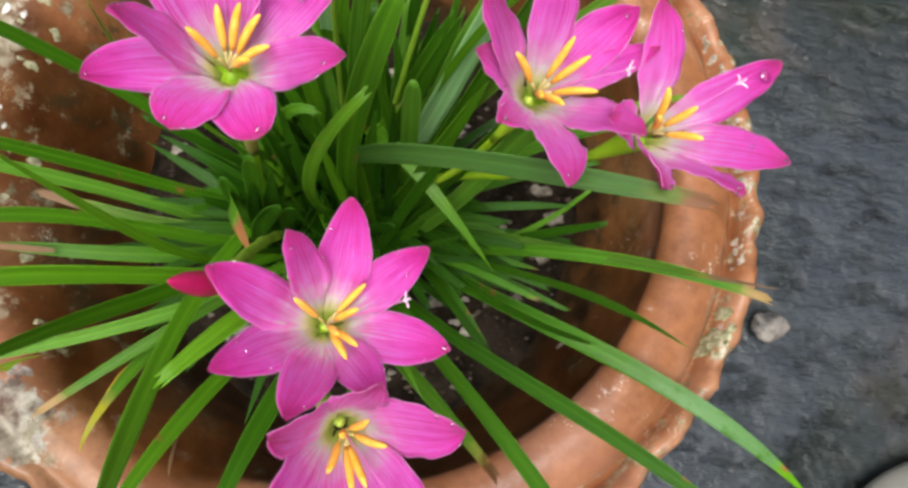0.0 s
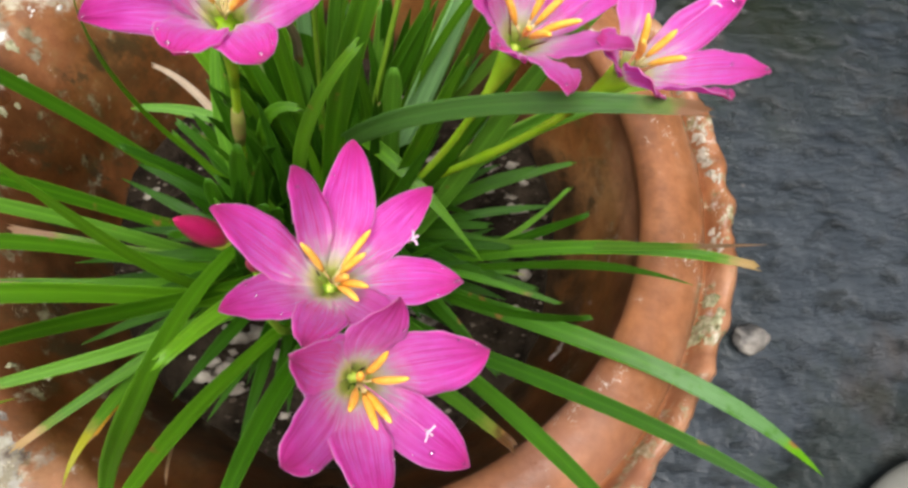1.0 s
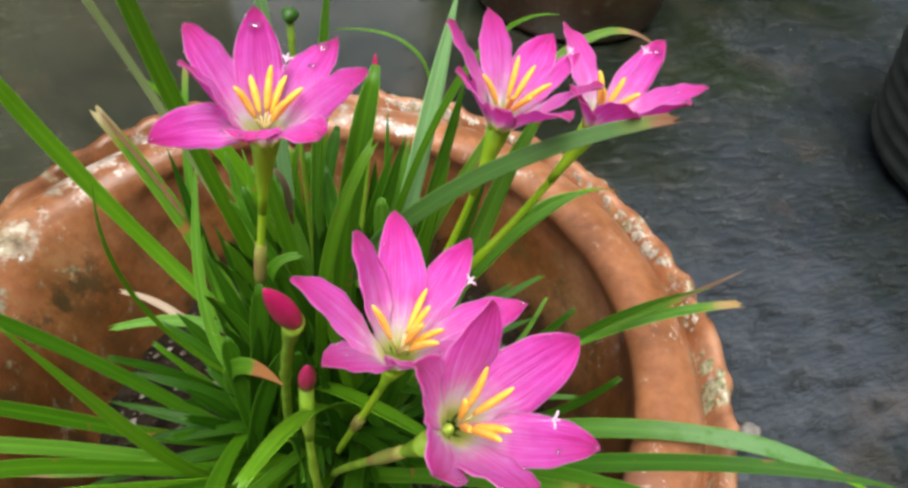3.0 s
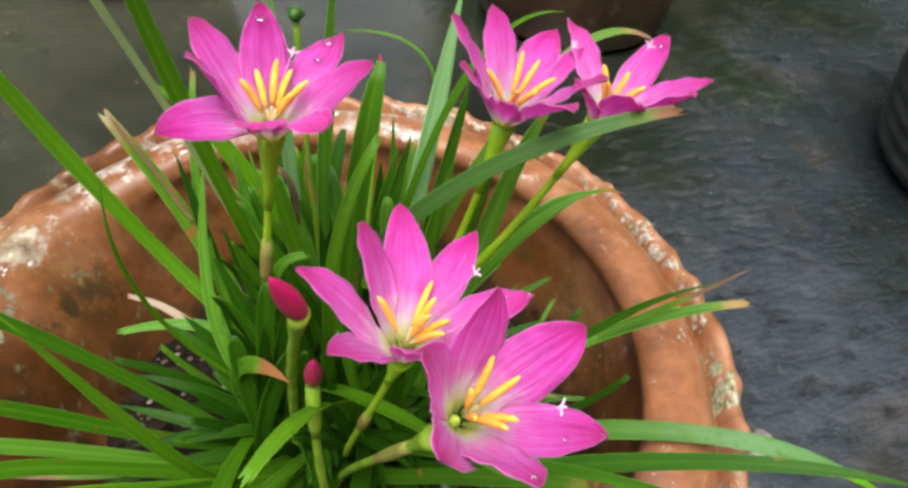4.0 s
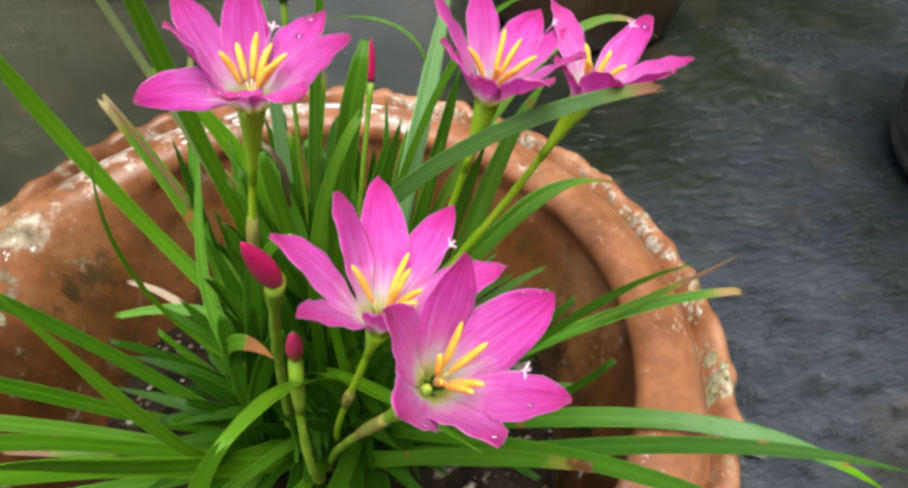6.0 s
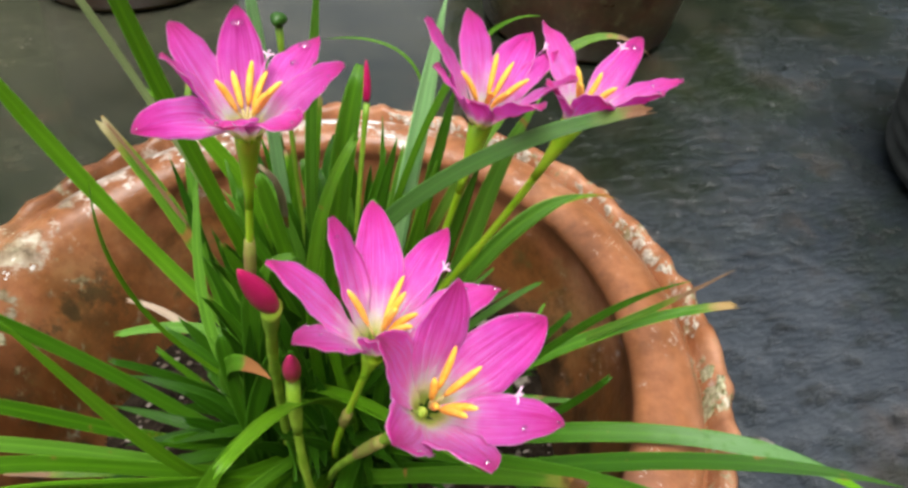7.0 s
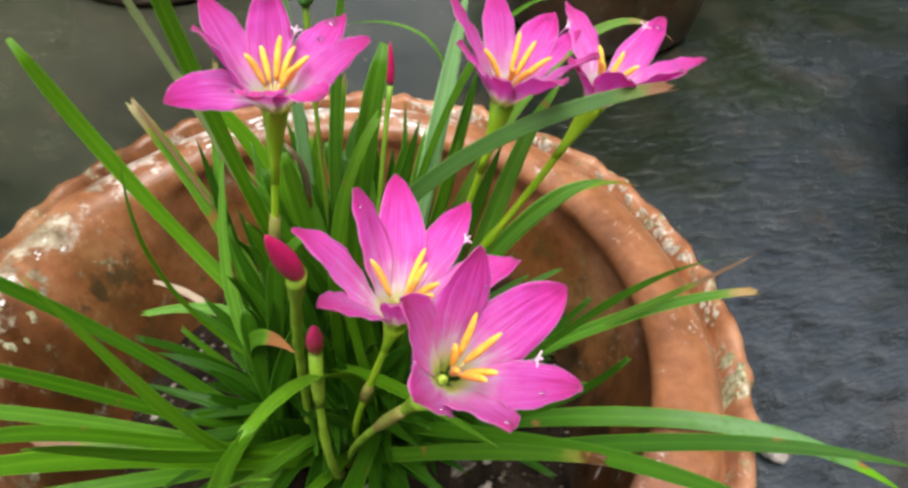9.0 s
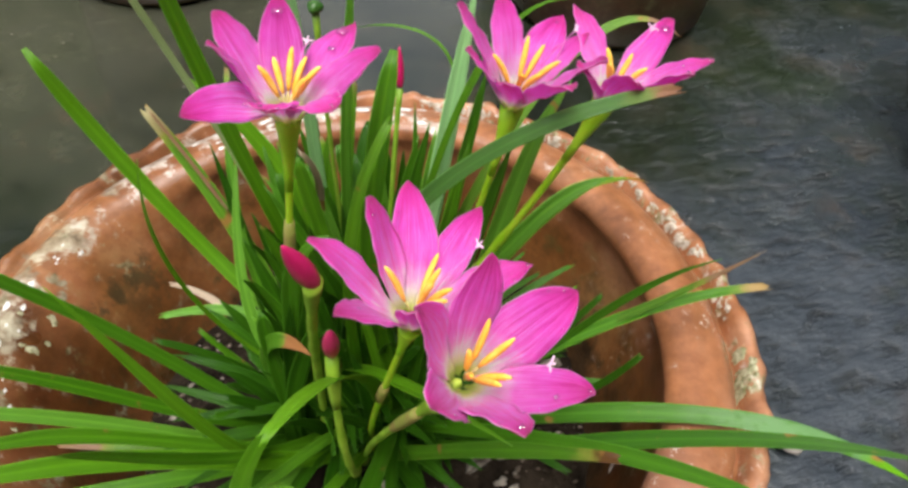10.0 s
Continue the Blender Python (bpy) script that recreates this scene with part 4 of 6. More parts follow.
def pot_profile(a):
    """Radius and height of the pot's section at angle a, from the inner bottom over the lip to the foot."""
    lobes = 43
    ph = a * lobes + 1.3 * noise.noise(Vector((math.cos(a) * 3, math.sin(a) * 3, 4.0)))  * 2
    wave = math.sin(ph)
    crest = noise.noise(Vector((math.cos(a) * 9, math.sin(a) * 9, 1.0)))
    wob = 0.0016 * noise.noise(Vector((math.cos(a) * 2, math.sin(a) * 2, 9.0)))
    swing = 0.8 + 0.8 * noise.noise(Vector((math.cos(a) * 5, math.sin(a) * 5, 7.0)))
    fine = noise.noise(Vector((math.cos(a) * 40, math.sin(a) * 40, 2.0)))
    e = 0.0014 * wave * swing + 0.0024 * crest + 0.0009 * fine
    ez = 0.0014 * math.sin(ph + 1.1) * swing + 0.0018 * crest + 0.0008 * fine
    # one side has a plain sloping shoulder, the rest a rolled lip
    turn = math.degrees(a) % 360
    soft = max(0.0, min(1.0, (turn - 112) / 30)) * max(0.0, min(1.0, (266 - turn) / 24))
    soft = soft * soft * (3 - 2 * soft)
    wide = 0.0026 * (1 - soft)
    lip = [(0.060, 0.105), (0.102, 0.112), (0.125, 0.130), (0.1390, 0.158), (0.1475, 0.188), (0.1515, 0.2085), (0.1532, 0.2195),
           (0.1520, 0.2258), (0.1505, 0.2300), (0.1512, 0.2338), (0.1538, 0.2370), (0.1578, 0.2392), (0.1622, 0.2402), (0.1672, 0.2396),
           (0.1728, 0.2380), (0.1788, 0.2352), (0.1842, 0.2306)]
    slope = [(0.060, 0.105), (0.100, 0.112), (0.118, 0.128), (0.1290, 0.150), (0.1365, 0.172), (0.1420, 0.1895), (0.1475, 0.2000),
             (0.1525, 0.2085), (0.1570, 0.2155), (0.1605, 0.2205), (0.1638, 0.2243), (0.1668, 0.2272), (0.1695, 0.2295), (0.1722, 0.2312),
             (0.1755, 0.2323), (0.1800, 0.2325), (0.1842, 0.2318)]
    inner = [(p[0] + (q[0] - p[0]) * soft, p[1] + (q[1] - p[1]) * soft + wob) for p, q in zip(lip, slope)]
    return inner + [
        (0.1858 + e * 0.2, 0.2205 + 0.0105 * soft), (0.1872 + e * 0.3, 0.2202 + 0.0108 * soft),
        (0.1884 + e * 0.4, 0.2255 + 0.0062 * soft + ez * 0.4), (0.1897 + wide * 0.3 + e * 0.7, 0.2320 + 0.001 * soft + ez), (0.1920 + wide * 0.6 + e, 0.2346 + ez), (0.1944 + wide * 0.9 + e, 0.2342 + ez),
        (0.1965 + wide + e, 0.2312 + ez), (0.1967 + wide + e, 0.2270 + ez), (0.1944 + wide + e, 0.2225 + ez * 0.7), (0.1900 + e * 0.6, 0.2185), (0.1850, 0.2140),
        (0.1800, 0.2060), (0.1775, 0.1900), (0.1740, 0.1500), (0.1660, 0.1000), (0.1560, 0.0500), (0.1480, 0.0080), (0.1450, 0.0000),
    ]


def clay_pot():
    pot = holder("flower_pot", (0, 0, 0), "weathered terracotta pot with a crimped rim, on the cement ground", "pot")
    bm = bmesh.new()
    seg = 430
    rings = []
    for k in range(seg):
        a = 2 * math.pi * k / seg
        rings.append([bm.verts.new((r * math.cos(a), r * math.sin(a), z)) for r, z in pot_profile(a)])
    n = len(rings[0])
    for k in range(seg):
        r0, r1 = rings[k], rings[(k + 1) % seg]
        for i in range(n - 1):
            bm.faces.new((r0[i], r1[i], r1[i + 1], r0[i + 1]))
    bm.faces.new([r[-1] for r in rings])
    bm.faces.new([r[0] for r in rings][::-1])
    bmesh.ops.recalc_face_normals(bm, faces=bm.faces[:])
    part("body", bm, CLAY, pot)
    rng = random.Random(4)
    # thin crusts of lichen and lime that follow the rim
    def rim_height(a, r):
        prof = pot_profile(a)
        for (r0, z0), (r1, z1) in zip(prof, prof[1:]):
            if r0 <= r <= r1 and r1 > 0.15:
                return z0 + (z1 - z0) * (r - r0) / max(1e-6, r1 - r0)
        return 0.234

    def flake(bm, a, r, size, high, long=1.5):
        """One irregular scab of crust, long along the rim."""
        off = Vector((rng.uniform(0, 99), rng.uniform(0, 99), 0))
        rings = []
        for ring in (0.0, 0.45, 0.8, 1.0):
            row = []
            for k in range(14):
                b = 2 * math.pi * k / 14
                d = ring * (1 + 0.75 * noise.noise(Vector((math.cos(b) * 1.6, math.sin(b) * 1.6, 0)) + off))
                rr = min(0.1955, r + size * d * math.sin(b))
                aa = a + size * long * d * math.cos(b) / r
                lift = high * (1.0 - 0.55 * ring * ring) * (0.7 + 0.7 * noise.noise(Vector((aa * 190, rr * 900, 3)) + off)) if ring < 1 else -0.0006
                row.append(bm.verts.new((rr * math.cos(aa), rr * math.sin(aa), rim_height(aa, rr) + lift)))
                if ring == 0.0:
                    break
            rings.append(row)
        for k in range(14):
            n = (k + 1) % 14
            bm.faces.new((rings[0][0], rings[1][k], rings[1][n]))
            for p, q in zip(rings[1:], rings[2:]):
                bm.faces.new((p[k], q[k], q[n], p[n]))

    def crusts(name, mat, count, lo, hi, r_mid, r_spread, small, large, high, label, gap=-0.12, long=1.5):
        bm = bmesh.new()
        for _ in range(count):
            turn = rng.uniform(lo, hi)
            if noise.noise(Vector((turn * 0.12, 3, r_mid * 50))) < gap:
                continue
            flake(bm, radians(turn), rng.gauss(r_mid, r_spread), small + (large - small) * rng.random() ** 2, high, long)
        bmesh.ops.recalc_face_normals(bm, faces=bm.faces[:])
        tagged(part(name, bm, mat, pot, label), kind="stuff")

    crusts("lichen_patch", LICHEN, 26, -27.5, -20, 0.1892, 0.0020, 0.0007, 0.0024, 0.0014, "pale yellow-grey lichen crust", -9)
    crusts("lichen_edge", CRUST, 260, -14, 66, 0.1905, 0.0009, 0.0004, 0.0012, 0.0009, "flaky pale crust on the rim", -0.10, 2.2)
    crusts("lime_crust", LIME, 46, 60, 118, 0.1700, 0.0060, 0.0008, 0.0034, 0.0004, "white lime crust on the rim", -0.05, 2.4)
    crusts("lime_crust", LIME, 84, 132, 214, 0.1735, 0.0042, 0.0004, 0.0025, 0.0004, "white lime crust on the rim", -0.02, 2.0)
    crusts("lichen_spot", LICHEN, 22, 140, 225, 0.1600, 0.0060, 0.0012, 0.0032, 0.0004, "grey-green lichen spots", -0.1, 1.0)
    return pot


clay_pot()


def soil_height(x, y):
    r = math.hypot(x, y + 0.010)
    lumps = 0.012 * noise.noise(Vector((x * 22, y * 22, 6))) * (r / 0.13) ** 2 + 0.006 * noise.noise(Vector((x * 30, y * 30, 1)))
    return 0.140 + 0.044 * (1 - min(1.0, r / 0.130) ** 1.35) + lumps


def soil_bed():
    bm = bmesh.new()
    rows = []
    for i in range(30):
        r = 0.1360 * i / 29
        row = []
        for k in range(96):
            a = 2 * math.pi * k / 96
            x, y = r * math.cos(a), r * math.sin(a)
            z = soil_height(x, y) + 0.004 * noise.noise(Vector((x * 90, y * 90, 2)))
            row.append(bm.verts.new((x, y, z)))
        rows.append(row)
    for a, b in zip(rows[1:], rows[2:]):
        for k in range(96):
            bm.faces.new((a[k], a[(k + 1) % 96], b[(k + 1) % 96], b[k]))
    bm.faces.new(rows[1])
    for v in rows[0]:
        bm.verts.remove(v)
    bmesh.ops.recalc_face_normals(bm, faces=bm.faces[:])
    ob = mesh_object("potting_soil", bm, SOIL)
    tagged(ob, "dark damp crumbly soil filling the pot", "soil", kind="stuff")
    rng = random.Random(11)
    bits = []
    for i in range(4200):
        a, r = rng.uniform(0, 6.283), 0.128 * math.sqrt(rng.random())
        x, y = r * math.cos(a), r * math.sin(a)
        if noise.noise(Vector((x * 28, y * 28, 8))) < rng.uniform(-0.45, 0.30):
            continue
        size = 0.0005 + 0.0015 * rng.random() ** 3
        z = soil_height(x, y)
        bits.append(lump((x, y, z + 0.001), size, rng, 0.8, (1.3, 0.9, 0.6), 1))
    ob = mesh_object("soil_crumbs", join(bits), PEBBLE, False)
    tagged(ob, "brown soil crumbs and pale grit lying on the soil", "soil crumbs", kind="stuff")

    bits = []
    for i in range(230):
        a, r = rng.uniform(0, 6.283), 0.116 * math.sqrt(rng.random())
        x, y = r * math.cos(a), r * math.sin(a)
        if noise.noise(Vector((x * 20, y * 20, 3))) < rng.uniform(-0.25, 0.25):
            continue
        z = soil_height(x, y)
        bits.append(lump((x, y, z + 0.0012), 0.0010 + 0.0034 * rng.random() ** 2, rng, 1.0, (1.4, 0.9, 0.55), 2))
    ob = mesh_object("soil_grit", join(bits), GRIT)
    tagged(ob, "pale grit and old bulb scales lying on the soil", "grit", kind="stuff")


soil_bed()


def chalk_clod(x, y, z, size, seed):
    bm = lump((x, y, z), size, random.Random(seed), 0.8, (1.25, 0.9, 0.7), 3)
    tagged(mesh_object("clod", bm, GRIT), "pale chalky clod lying on the soil", "clod", "clods on the soil")


chalk_clod(-0.1030, 0.0227, 0.1540, 0.0050, 1)
chalk_clod(-0.0932, 0.0185, 0.1520, 0.0046, 2)

# ---- the rain lily ----
BASE = (0.0, -0.02, 0.18)
plant = holder("rain_lily", BASE, "pink rain lily clump with strap leaves growing in the pot", "plant")
leaf_rng = random.Random(21)
UPWARD = (0.0, -0.40, 1.0)
FORWARD = (0.0, 0.60, 1.0)


def leaf(p0, p1, p2, p3, width=6.0, mat=LEAF, end="point", extra=0.0, twist=0.0, face=UPWARD, label="", channel=0.18):
    pts = curve_points((p0, p1, p2, p3), 26, extra)
    if face is UPWARD and p3[1] - p0[1] < -0.03 and abs(p3[0] - p0[0]) < 0.6 * abs(p3[1] - p0[1]):
        face = FORWARD
    return part("leaf", blade(pts, width * 0.001, face, end, channel, rng=leaf_rng, twist=twist), mat, plant, label)


leaf((-0.0088, -0.0090, 0.1845), (-0.0478, 0.0609, 0.1926), (-0.0891, 0.0892, 0.2474), (-0.1176, 0.0972, 0.3477), width=7.6, mat=LEAF, end="round", label="long green leaf leaning out over the rim")
leaf((-0.0197, -0.0205, 0.1851), (-0.0337, 0.0173, 0.2250), (-0.0449, 0.0478, 0.2703), (-0.0759, 0.0764, 0.3231), width=8.6, mat=LEAF_SPLIT, end="cut", label="green leaf with a split straw-coloured end")
leaf((-0.0505, 0.0480, 0.2795), (-0.0575, 0.0565, 0.2930), (-0.0650, 0.0655, 0.3085), (-0.0738, 0.0742, 0.3236), width=1.9, mat=LEAF_HUSK, end="cut", label="brown torn edge of the split leaf")
leaf((0.0019, -0.0179, 0.1854), (-0.0182, -0.0007, 0.2587), (-0.0355, 0.0110, 0.3323), (-0.0458, 0.0090, 0.4076), width=5.6, mat=LEAF_LIGHT, extra=0.3)
leaf((-0.0054, -0.0168, 0.1854), (-0.0071, 0.0209, 0.2386), (-0.0103, 0.0472, 0.2872), (-0.0395, 0.0567, 0.3296), width=8.0, mat=LEAF_LIGHT, extra=0.15)
leaf((-0.0003, -0.0167, 0.1853), (-0.0190, 0.0155, 0.2554), (-0.0391, 0.0355, 0.3260), (-0.0592, 0.0316, 0.3976), width=3.2, mat=LEAF_PITH, extra=0.25, end="cut", label="old pale stalk with dry nodes")
leaf((-0.0113, -0.0082, 0.1859), (-0.0119, -0.0228, 0.3124), (0.0184, -0.0563, 0.3919), (0.0865, -0.0700, 0.4037), width=6.4, mat=LEAF_TORN, end="cut", label="broad green leaf with a torn brown tip", face=(0.1, -0.5, 1.0))
leaf((0.0131, -0.0316, 0.1847), (0.0686, -0.0435, 0.2227), (0.1067, -0.0452, 0.2715), (0.1643, -0.0710, 0.2921), width=6.2, mat=LEAF_DRYTIP, end="cut", label="green leaf with a dry yellow tip")
leaf((0.0037, -0.0182, 0.1853), (0.0666, -0.0310, 0.2166), (0.1188, -0.0515, 0.2585), (0.1509, -0.0721, 0.3202), width=3.8, mat=LEAF_DEAD, label="narrow leaf with a dry brown tip")
leaf((0.0248, -0.0304, 0.1847), (0.0744, -0.0588, 0.2431), (0.0819, -0.0701, 0.3182), (0.1009, -0.0967, 0.3572), width=3.0, mat=LEAF_MID)
leaf((0.0058, -0.0251, 0.1851), (0.0532, -0.0368, 0.1870), (0.0848, -0.0312, 0.2144), (0.1103, -0.0361, 0.2615), width=5.0, mat=LEAF_MID, end="cut")
leaf((0.0026, -0.0254, 0.1853), (0.0428, -0.0450, 0.1957), (0.0776, -0.0415, 0.2142), (0.1096, -0.0146, 0.2430), width=3.4, mat=LEAF, end="cut")
leaf((0.0074, -0.0216, 0.1851), (0.0539, -0.0538, 0.1955), (0.0779, -0.0762, 0.2322), (0.0915, -0.0910, 0.2989), width=4.2, mat=LEAF_MID, end="cut")
leaf((0.0232, -0.0345, 0.1838), (0.0831, -0.0783, 0.2304), (0.1400, -0.0976, 0.2717), (0.2039, -0.1458, 0.2396), width=8.0, mat=LEAF_BLOOM_SHEEN, extra=0.04, label="long glossy leaf arching over the rim")
leaf((0.0002, -0.0406, 0.1848), (0.0437, -0.0925, 0.2348), (0.0945, -0.1114, 0.2920), (0.1426, -0.1560, 0.3174), width=6.2, mat=LEAF_MID, extra=0.05, label="long green leaf arching over the rim")
leaf((-0.0097, -0.0400, 0.1849), (-0.0050, -0.0731, 0.2257), (0.0213, -0.0917, 0.2749), (0.0539, -0.1345, 0.3258), width=6.4, mat=LEAF_ROT, end="cut", label="green leaf with a rotten brown tip")
leaf((-0.0048, -0.0253, 0.1854), (0.0136, -0.0705, 0.2438), (0.0491, -0.1057, 0.2963), (0.0780, -0.1523, 0.3303), width=5.4, mat=LEAF_MID, extra=0.2)
leaf((-0.0039, -0.0116, 0.1911), (0.0589, -0.0226, 0.2700), (0.0853, 0.0010, 0.3022), (0.1170, -0.0117, 0.3137), width=8.2, mat=LEAF_PALE, face=(0.1, -0.7, 1.0), label="pale green leaf leaning over the open side")
leaf((0.0340, -0.0130, 0.2500), (0.0680, -0.0100, 0.2900), (0.1150, 0.0050, 0.3110), (0.1690, 0.0270, 0.2640), width=2.6, mat=LEAF_YELLOW, label="narrow yellowing leaf with a brown end")
leaf((-0.0033, -0.0213, 0.1835), (-0.0575, -0.0650, 0.2245), (-0.0780, -0.0880, 0.3150), (-0.0840, -0.1120, 0.3640), width=5.4, mat=LEAF, face=(0.8, 0.25, 0.7))
leaf((0.0020, -0.0240, 0.1850), (0.0330, -0.0310, 0.2560), (0.0440, -0.0290, 0.3050), (0.0640, -0.0160, 0.3480), width=7.4, mat=LEAF_MID, face=(0.2, -0.9, 0.6))
leaf((0.0060, -0.0200, 0.1850), (0.0240, -0.0300, 0.2560), (0.0300, -0.0330, 0.3150), (0.0440, -0.0220, 0.3560), width=6.8, mat=LEAF, face=(0.1, -0.9, 0.6))
leaf((-0.0350, -0.0118, 0.1848), (-0.0572, -0.0030, 0.1426), (-0.0818, 0.0268, 0.1893), (-0.1436, 0.0240, 0.2854), width=6.2, mat=LEAF_MID, extra=0.3)
leaf((-0.0188, -0.0322, 0.1848), (-0.0617, -0.0654, 0.2114), (-0.0672, -0.0617, 0.2722), (-0.0956, -0.0483, 0.3525), width=4.6)
leaf((-0.0188, -0.0128, 0.1845), (-0.0681, -0.0202, 0.1762), (-0.0882, -0.0165, 0.2260), (-0.1367, -0.0248, 0.2878), width=5.6, extra=0.25)
leaf((-0.0564, -0.0235, 0.1852), (-0.0555, -0.0351, 0.1792), (-0.0816, -0.0242, 0.2138), (-0.1471, -0.0259, 0.2630), width=6.0, mat=LEAF_PALE, extra=0.25)
leaf((-0.0100, -0.0250, 0.1850), (-0.0500, -0.0450, 0.2150), (-0.0930, -0.0400, 0.2320), (-0.1350, -0.0310, 0.2400), width=6.4, mat=LEAF_DEAD, end="cut", label="leaf cut off with a pinkish dry end")
leaf((-0.0113, -0.0368, 0.1847), (-0.0657, -0.0493, 0.2116), (-0.1015, -0.0381, 0.2577), (-0.1336, -0.0550, 0.2866), width=5.6, mat=LEAF, extra=0.25)
leaf((-0.0035, -0.0387, 0.1850), (-0.0394, -0.0700, 0.2249), (-0.0743, -0.0654, 0.2756), (-0.1203, -0.0813, 0.3107), width=6.8, mat=LEAF_LIGHT, extra=0.2)
leaf((0.0030, -0.0241, 0.1854), (-0.0258, -0.0584, 0.2139), (-0.0703, -0.0823, 0.2391), (-0.1262, -0.1017, 0.2621), width=5.8, mat=LEAF_PALE, extra=0.1)
leaf((-0.0262, -0.0010, 0.1859), (-0.0623, -0.0493, 0.2419), (-0.0610, -0.1103, 0.2929), (-0.0418, -0.1343, 0.3669), width=7.0, mat=LEAF_LIGHT, extra=0.15)
leaf((0.0026, -0.0287, 0.1855), (0.0012, -0.0614, 0.2748), (-0.0131, -0.0790, 0.3379), (-0.0405, -0.1106, 0.3453), width=8.0, mat=LEAF_LIGHT, end="cut")
leaf((0.0073, -0.0315, 0.1851), (-0.0144, -0.0699, 0.2233), (-0.0424, -0.0980, 0.2681), (-0.0567, -0.1420, 0.3100), width=6.4, mat=LEAF, extra=0.2)
leaf((0.0060, -0.0240, 0.1853), (0.0055, -0.0669, 0.2375), (-0.0165, -0.1009, 0.2862), (-0.0255, -0.1406, 0.3216), width=7.0, mat=LEAF_MID, extra=0.2)
leaf((0.0023, -0.0223, 0.1855), (-0.0246, -0.0544, 0.2331), (-0.0637, -0.0853, 0.2623), (-0.1091, -0.1229, 0.2637), width=5.0, mat=LEAF_RUST, end="cut", label="leaf with a withered brown tip")
leaf((-0.0058, -0.0147, 0.1864), (-0.0588, -0.0450, 0.1852), (-0.0828, -0.1109, 0.2833), (-0.0926, -0.1367, 0.2611), width=5.0, mat=LEAF_AMBER, twist=1.2, label="yellowing leaf with an orange curled end")
leaf((-0.0900, -0.1020, 0.2230), (-0.0925, -0.1070, 0.2290), (-0.0945, -0.1130, 0.2320), (-0.0968, -0.1200, 0.2330), width=4.6, mat=LEAF_ORANGE, twist=0.8, label="orange dry flap torn from a leaf")
leaf((-0.0510, -0.1262, 0.2840), (-0.0505, -0.1290, 0.2890), (-0.0495, -0.1330, 0.2960), (-0.0470, -0.1389, 0.3040), width=1.6, mat=LEAF_HUSK, label="thin dry strip hanging from a leaf")
leaf((-0.0330, -0.0330, 0.1880), (-0.0640, -0.0560, 0.2150), (-0.1060, -0.0560, 0.2400), (-0.1560, -0.0560, 0.2440), width=6.4, mat=LEAF, face=(0.0, -0.2, 1.0), label="green leaf split open with a brown gash")
leaf((-0.1220, -0.0572, 0.2432), (-0.1320, -0.0570, 0.2446), (-0.1420, -0.0568, 0.2456), (-0.1540, -0.0566, 0.2462), width=2.4, mat=LEAF_HUSK, face=(0.0, -0.2, 1.0), label="brown gash edge of the split leaf")
leaf((-0.1210, -0.0985, 0.2080), (-0.1270, -0.1000, 0.2180), (-0.1330, -0.1030, 0.2290), (-0.1440, -0.1080, 0.2400), width=4.6, mat=LEAF_YELLOW, label="short yellow leaf bending at the rim")
leaf((0.0010, -0.0226, 0.1854), (-0.0011, -0.0375, 0.2678), (-0.0024, -0.0401, 0.3408), (0.0182, -0.0193, 0.3958), width=7.4, mat=LEAF, end="round")
leaf((0.0013, -0.0210, 0.1853), (0.0223, -0.0107, 0.2462), (0.0400, 0.0055, 0.3076), (0.0569, 0.0245, 0.3694), width=9.0, mat=LEAF_GLAUCOUS, extra=0.1, face=(0.05, -1.0, 0.5), label="pale glaucous leaf")
leaf((0.0180, -0.0120, 0.1880), (0.0422, -0.0050, 0.2962), (0.0550, 0.0100, 0.3299), (0.0651, 0.0200, 0.3556), width=6.4, mat=LEAF_MID, face=(0.3, -1.0, 0.4))
leaf((0.0126, -0.0319, 0.1854), (0.0521, -0.0393, 0.2643), (0.0596, -0.0145, 0.3312), (0.0863, -0.0125, 0.3691), width=7.6, mat=LEAF_PALE)
leaf((-0.0051, -0.0189, 0.1853), (-0.0117, -0.0053, 0.2430), (-0.0011, 0.0068, 0.3004), (0.0112, 0.0208, 0.3600), width=5.0, mat=LEAF_BROWN, end="cut")
leaf((-0.0030, -0.0200, 0.1870), (-0.0120, -0.0500, 0.3000), (-0.0120, -0.0600, 0.3700), (0.0110, -0.0430, 0.3870), width=4.5, end="cut")
leaf((-0.0027, -0.0220, 0.1855), (-0.0054, -0.0214, 0.2507), (-0.0016, -0.0107, 0.3029), (-0.0148, 0.0136, 0.3325), width=6.0, mat=LEAF_PALE)
leaf((-0.0053, -0.0191, 0.1853), (-0.0205, -0.0037, 0.2357), (-0.0160, 0.0108, 0.2865), (0.0012, 0.0257, 0.3400), width=5.5)
leaf((-0.0128, -0.0205, 0.1853), (-0.0468, 0.0085, 0.2206), (-0.0434, 0.0409, 0.2622), (-0.0517, 0.0635, 0.3089), width=5.5, mat=LEAF_SHADED)
leaf((-0.0119, -0.0213, 0.1853), (-0.0564, -0.0073, 0.2154), (-0.0571, 0.0162, 0.2531), (-0.0402, 0.0538, 0.3097), width=5.0, mat=LEAF_PALE)
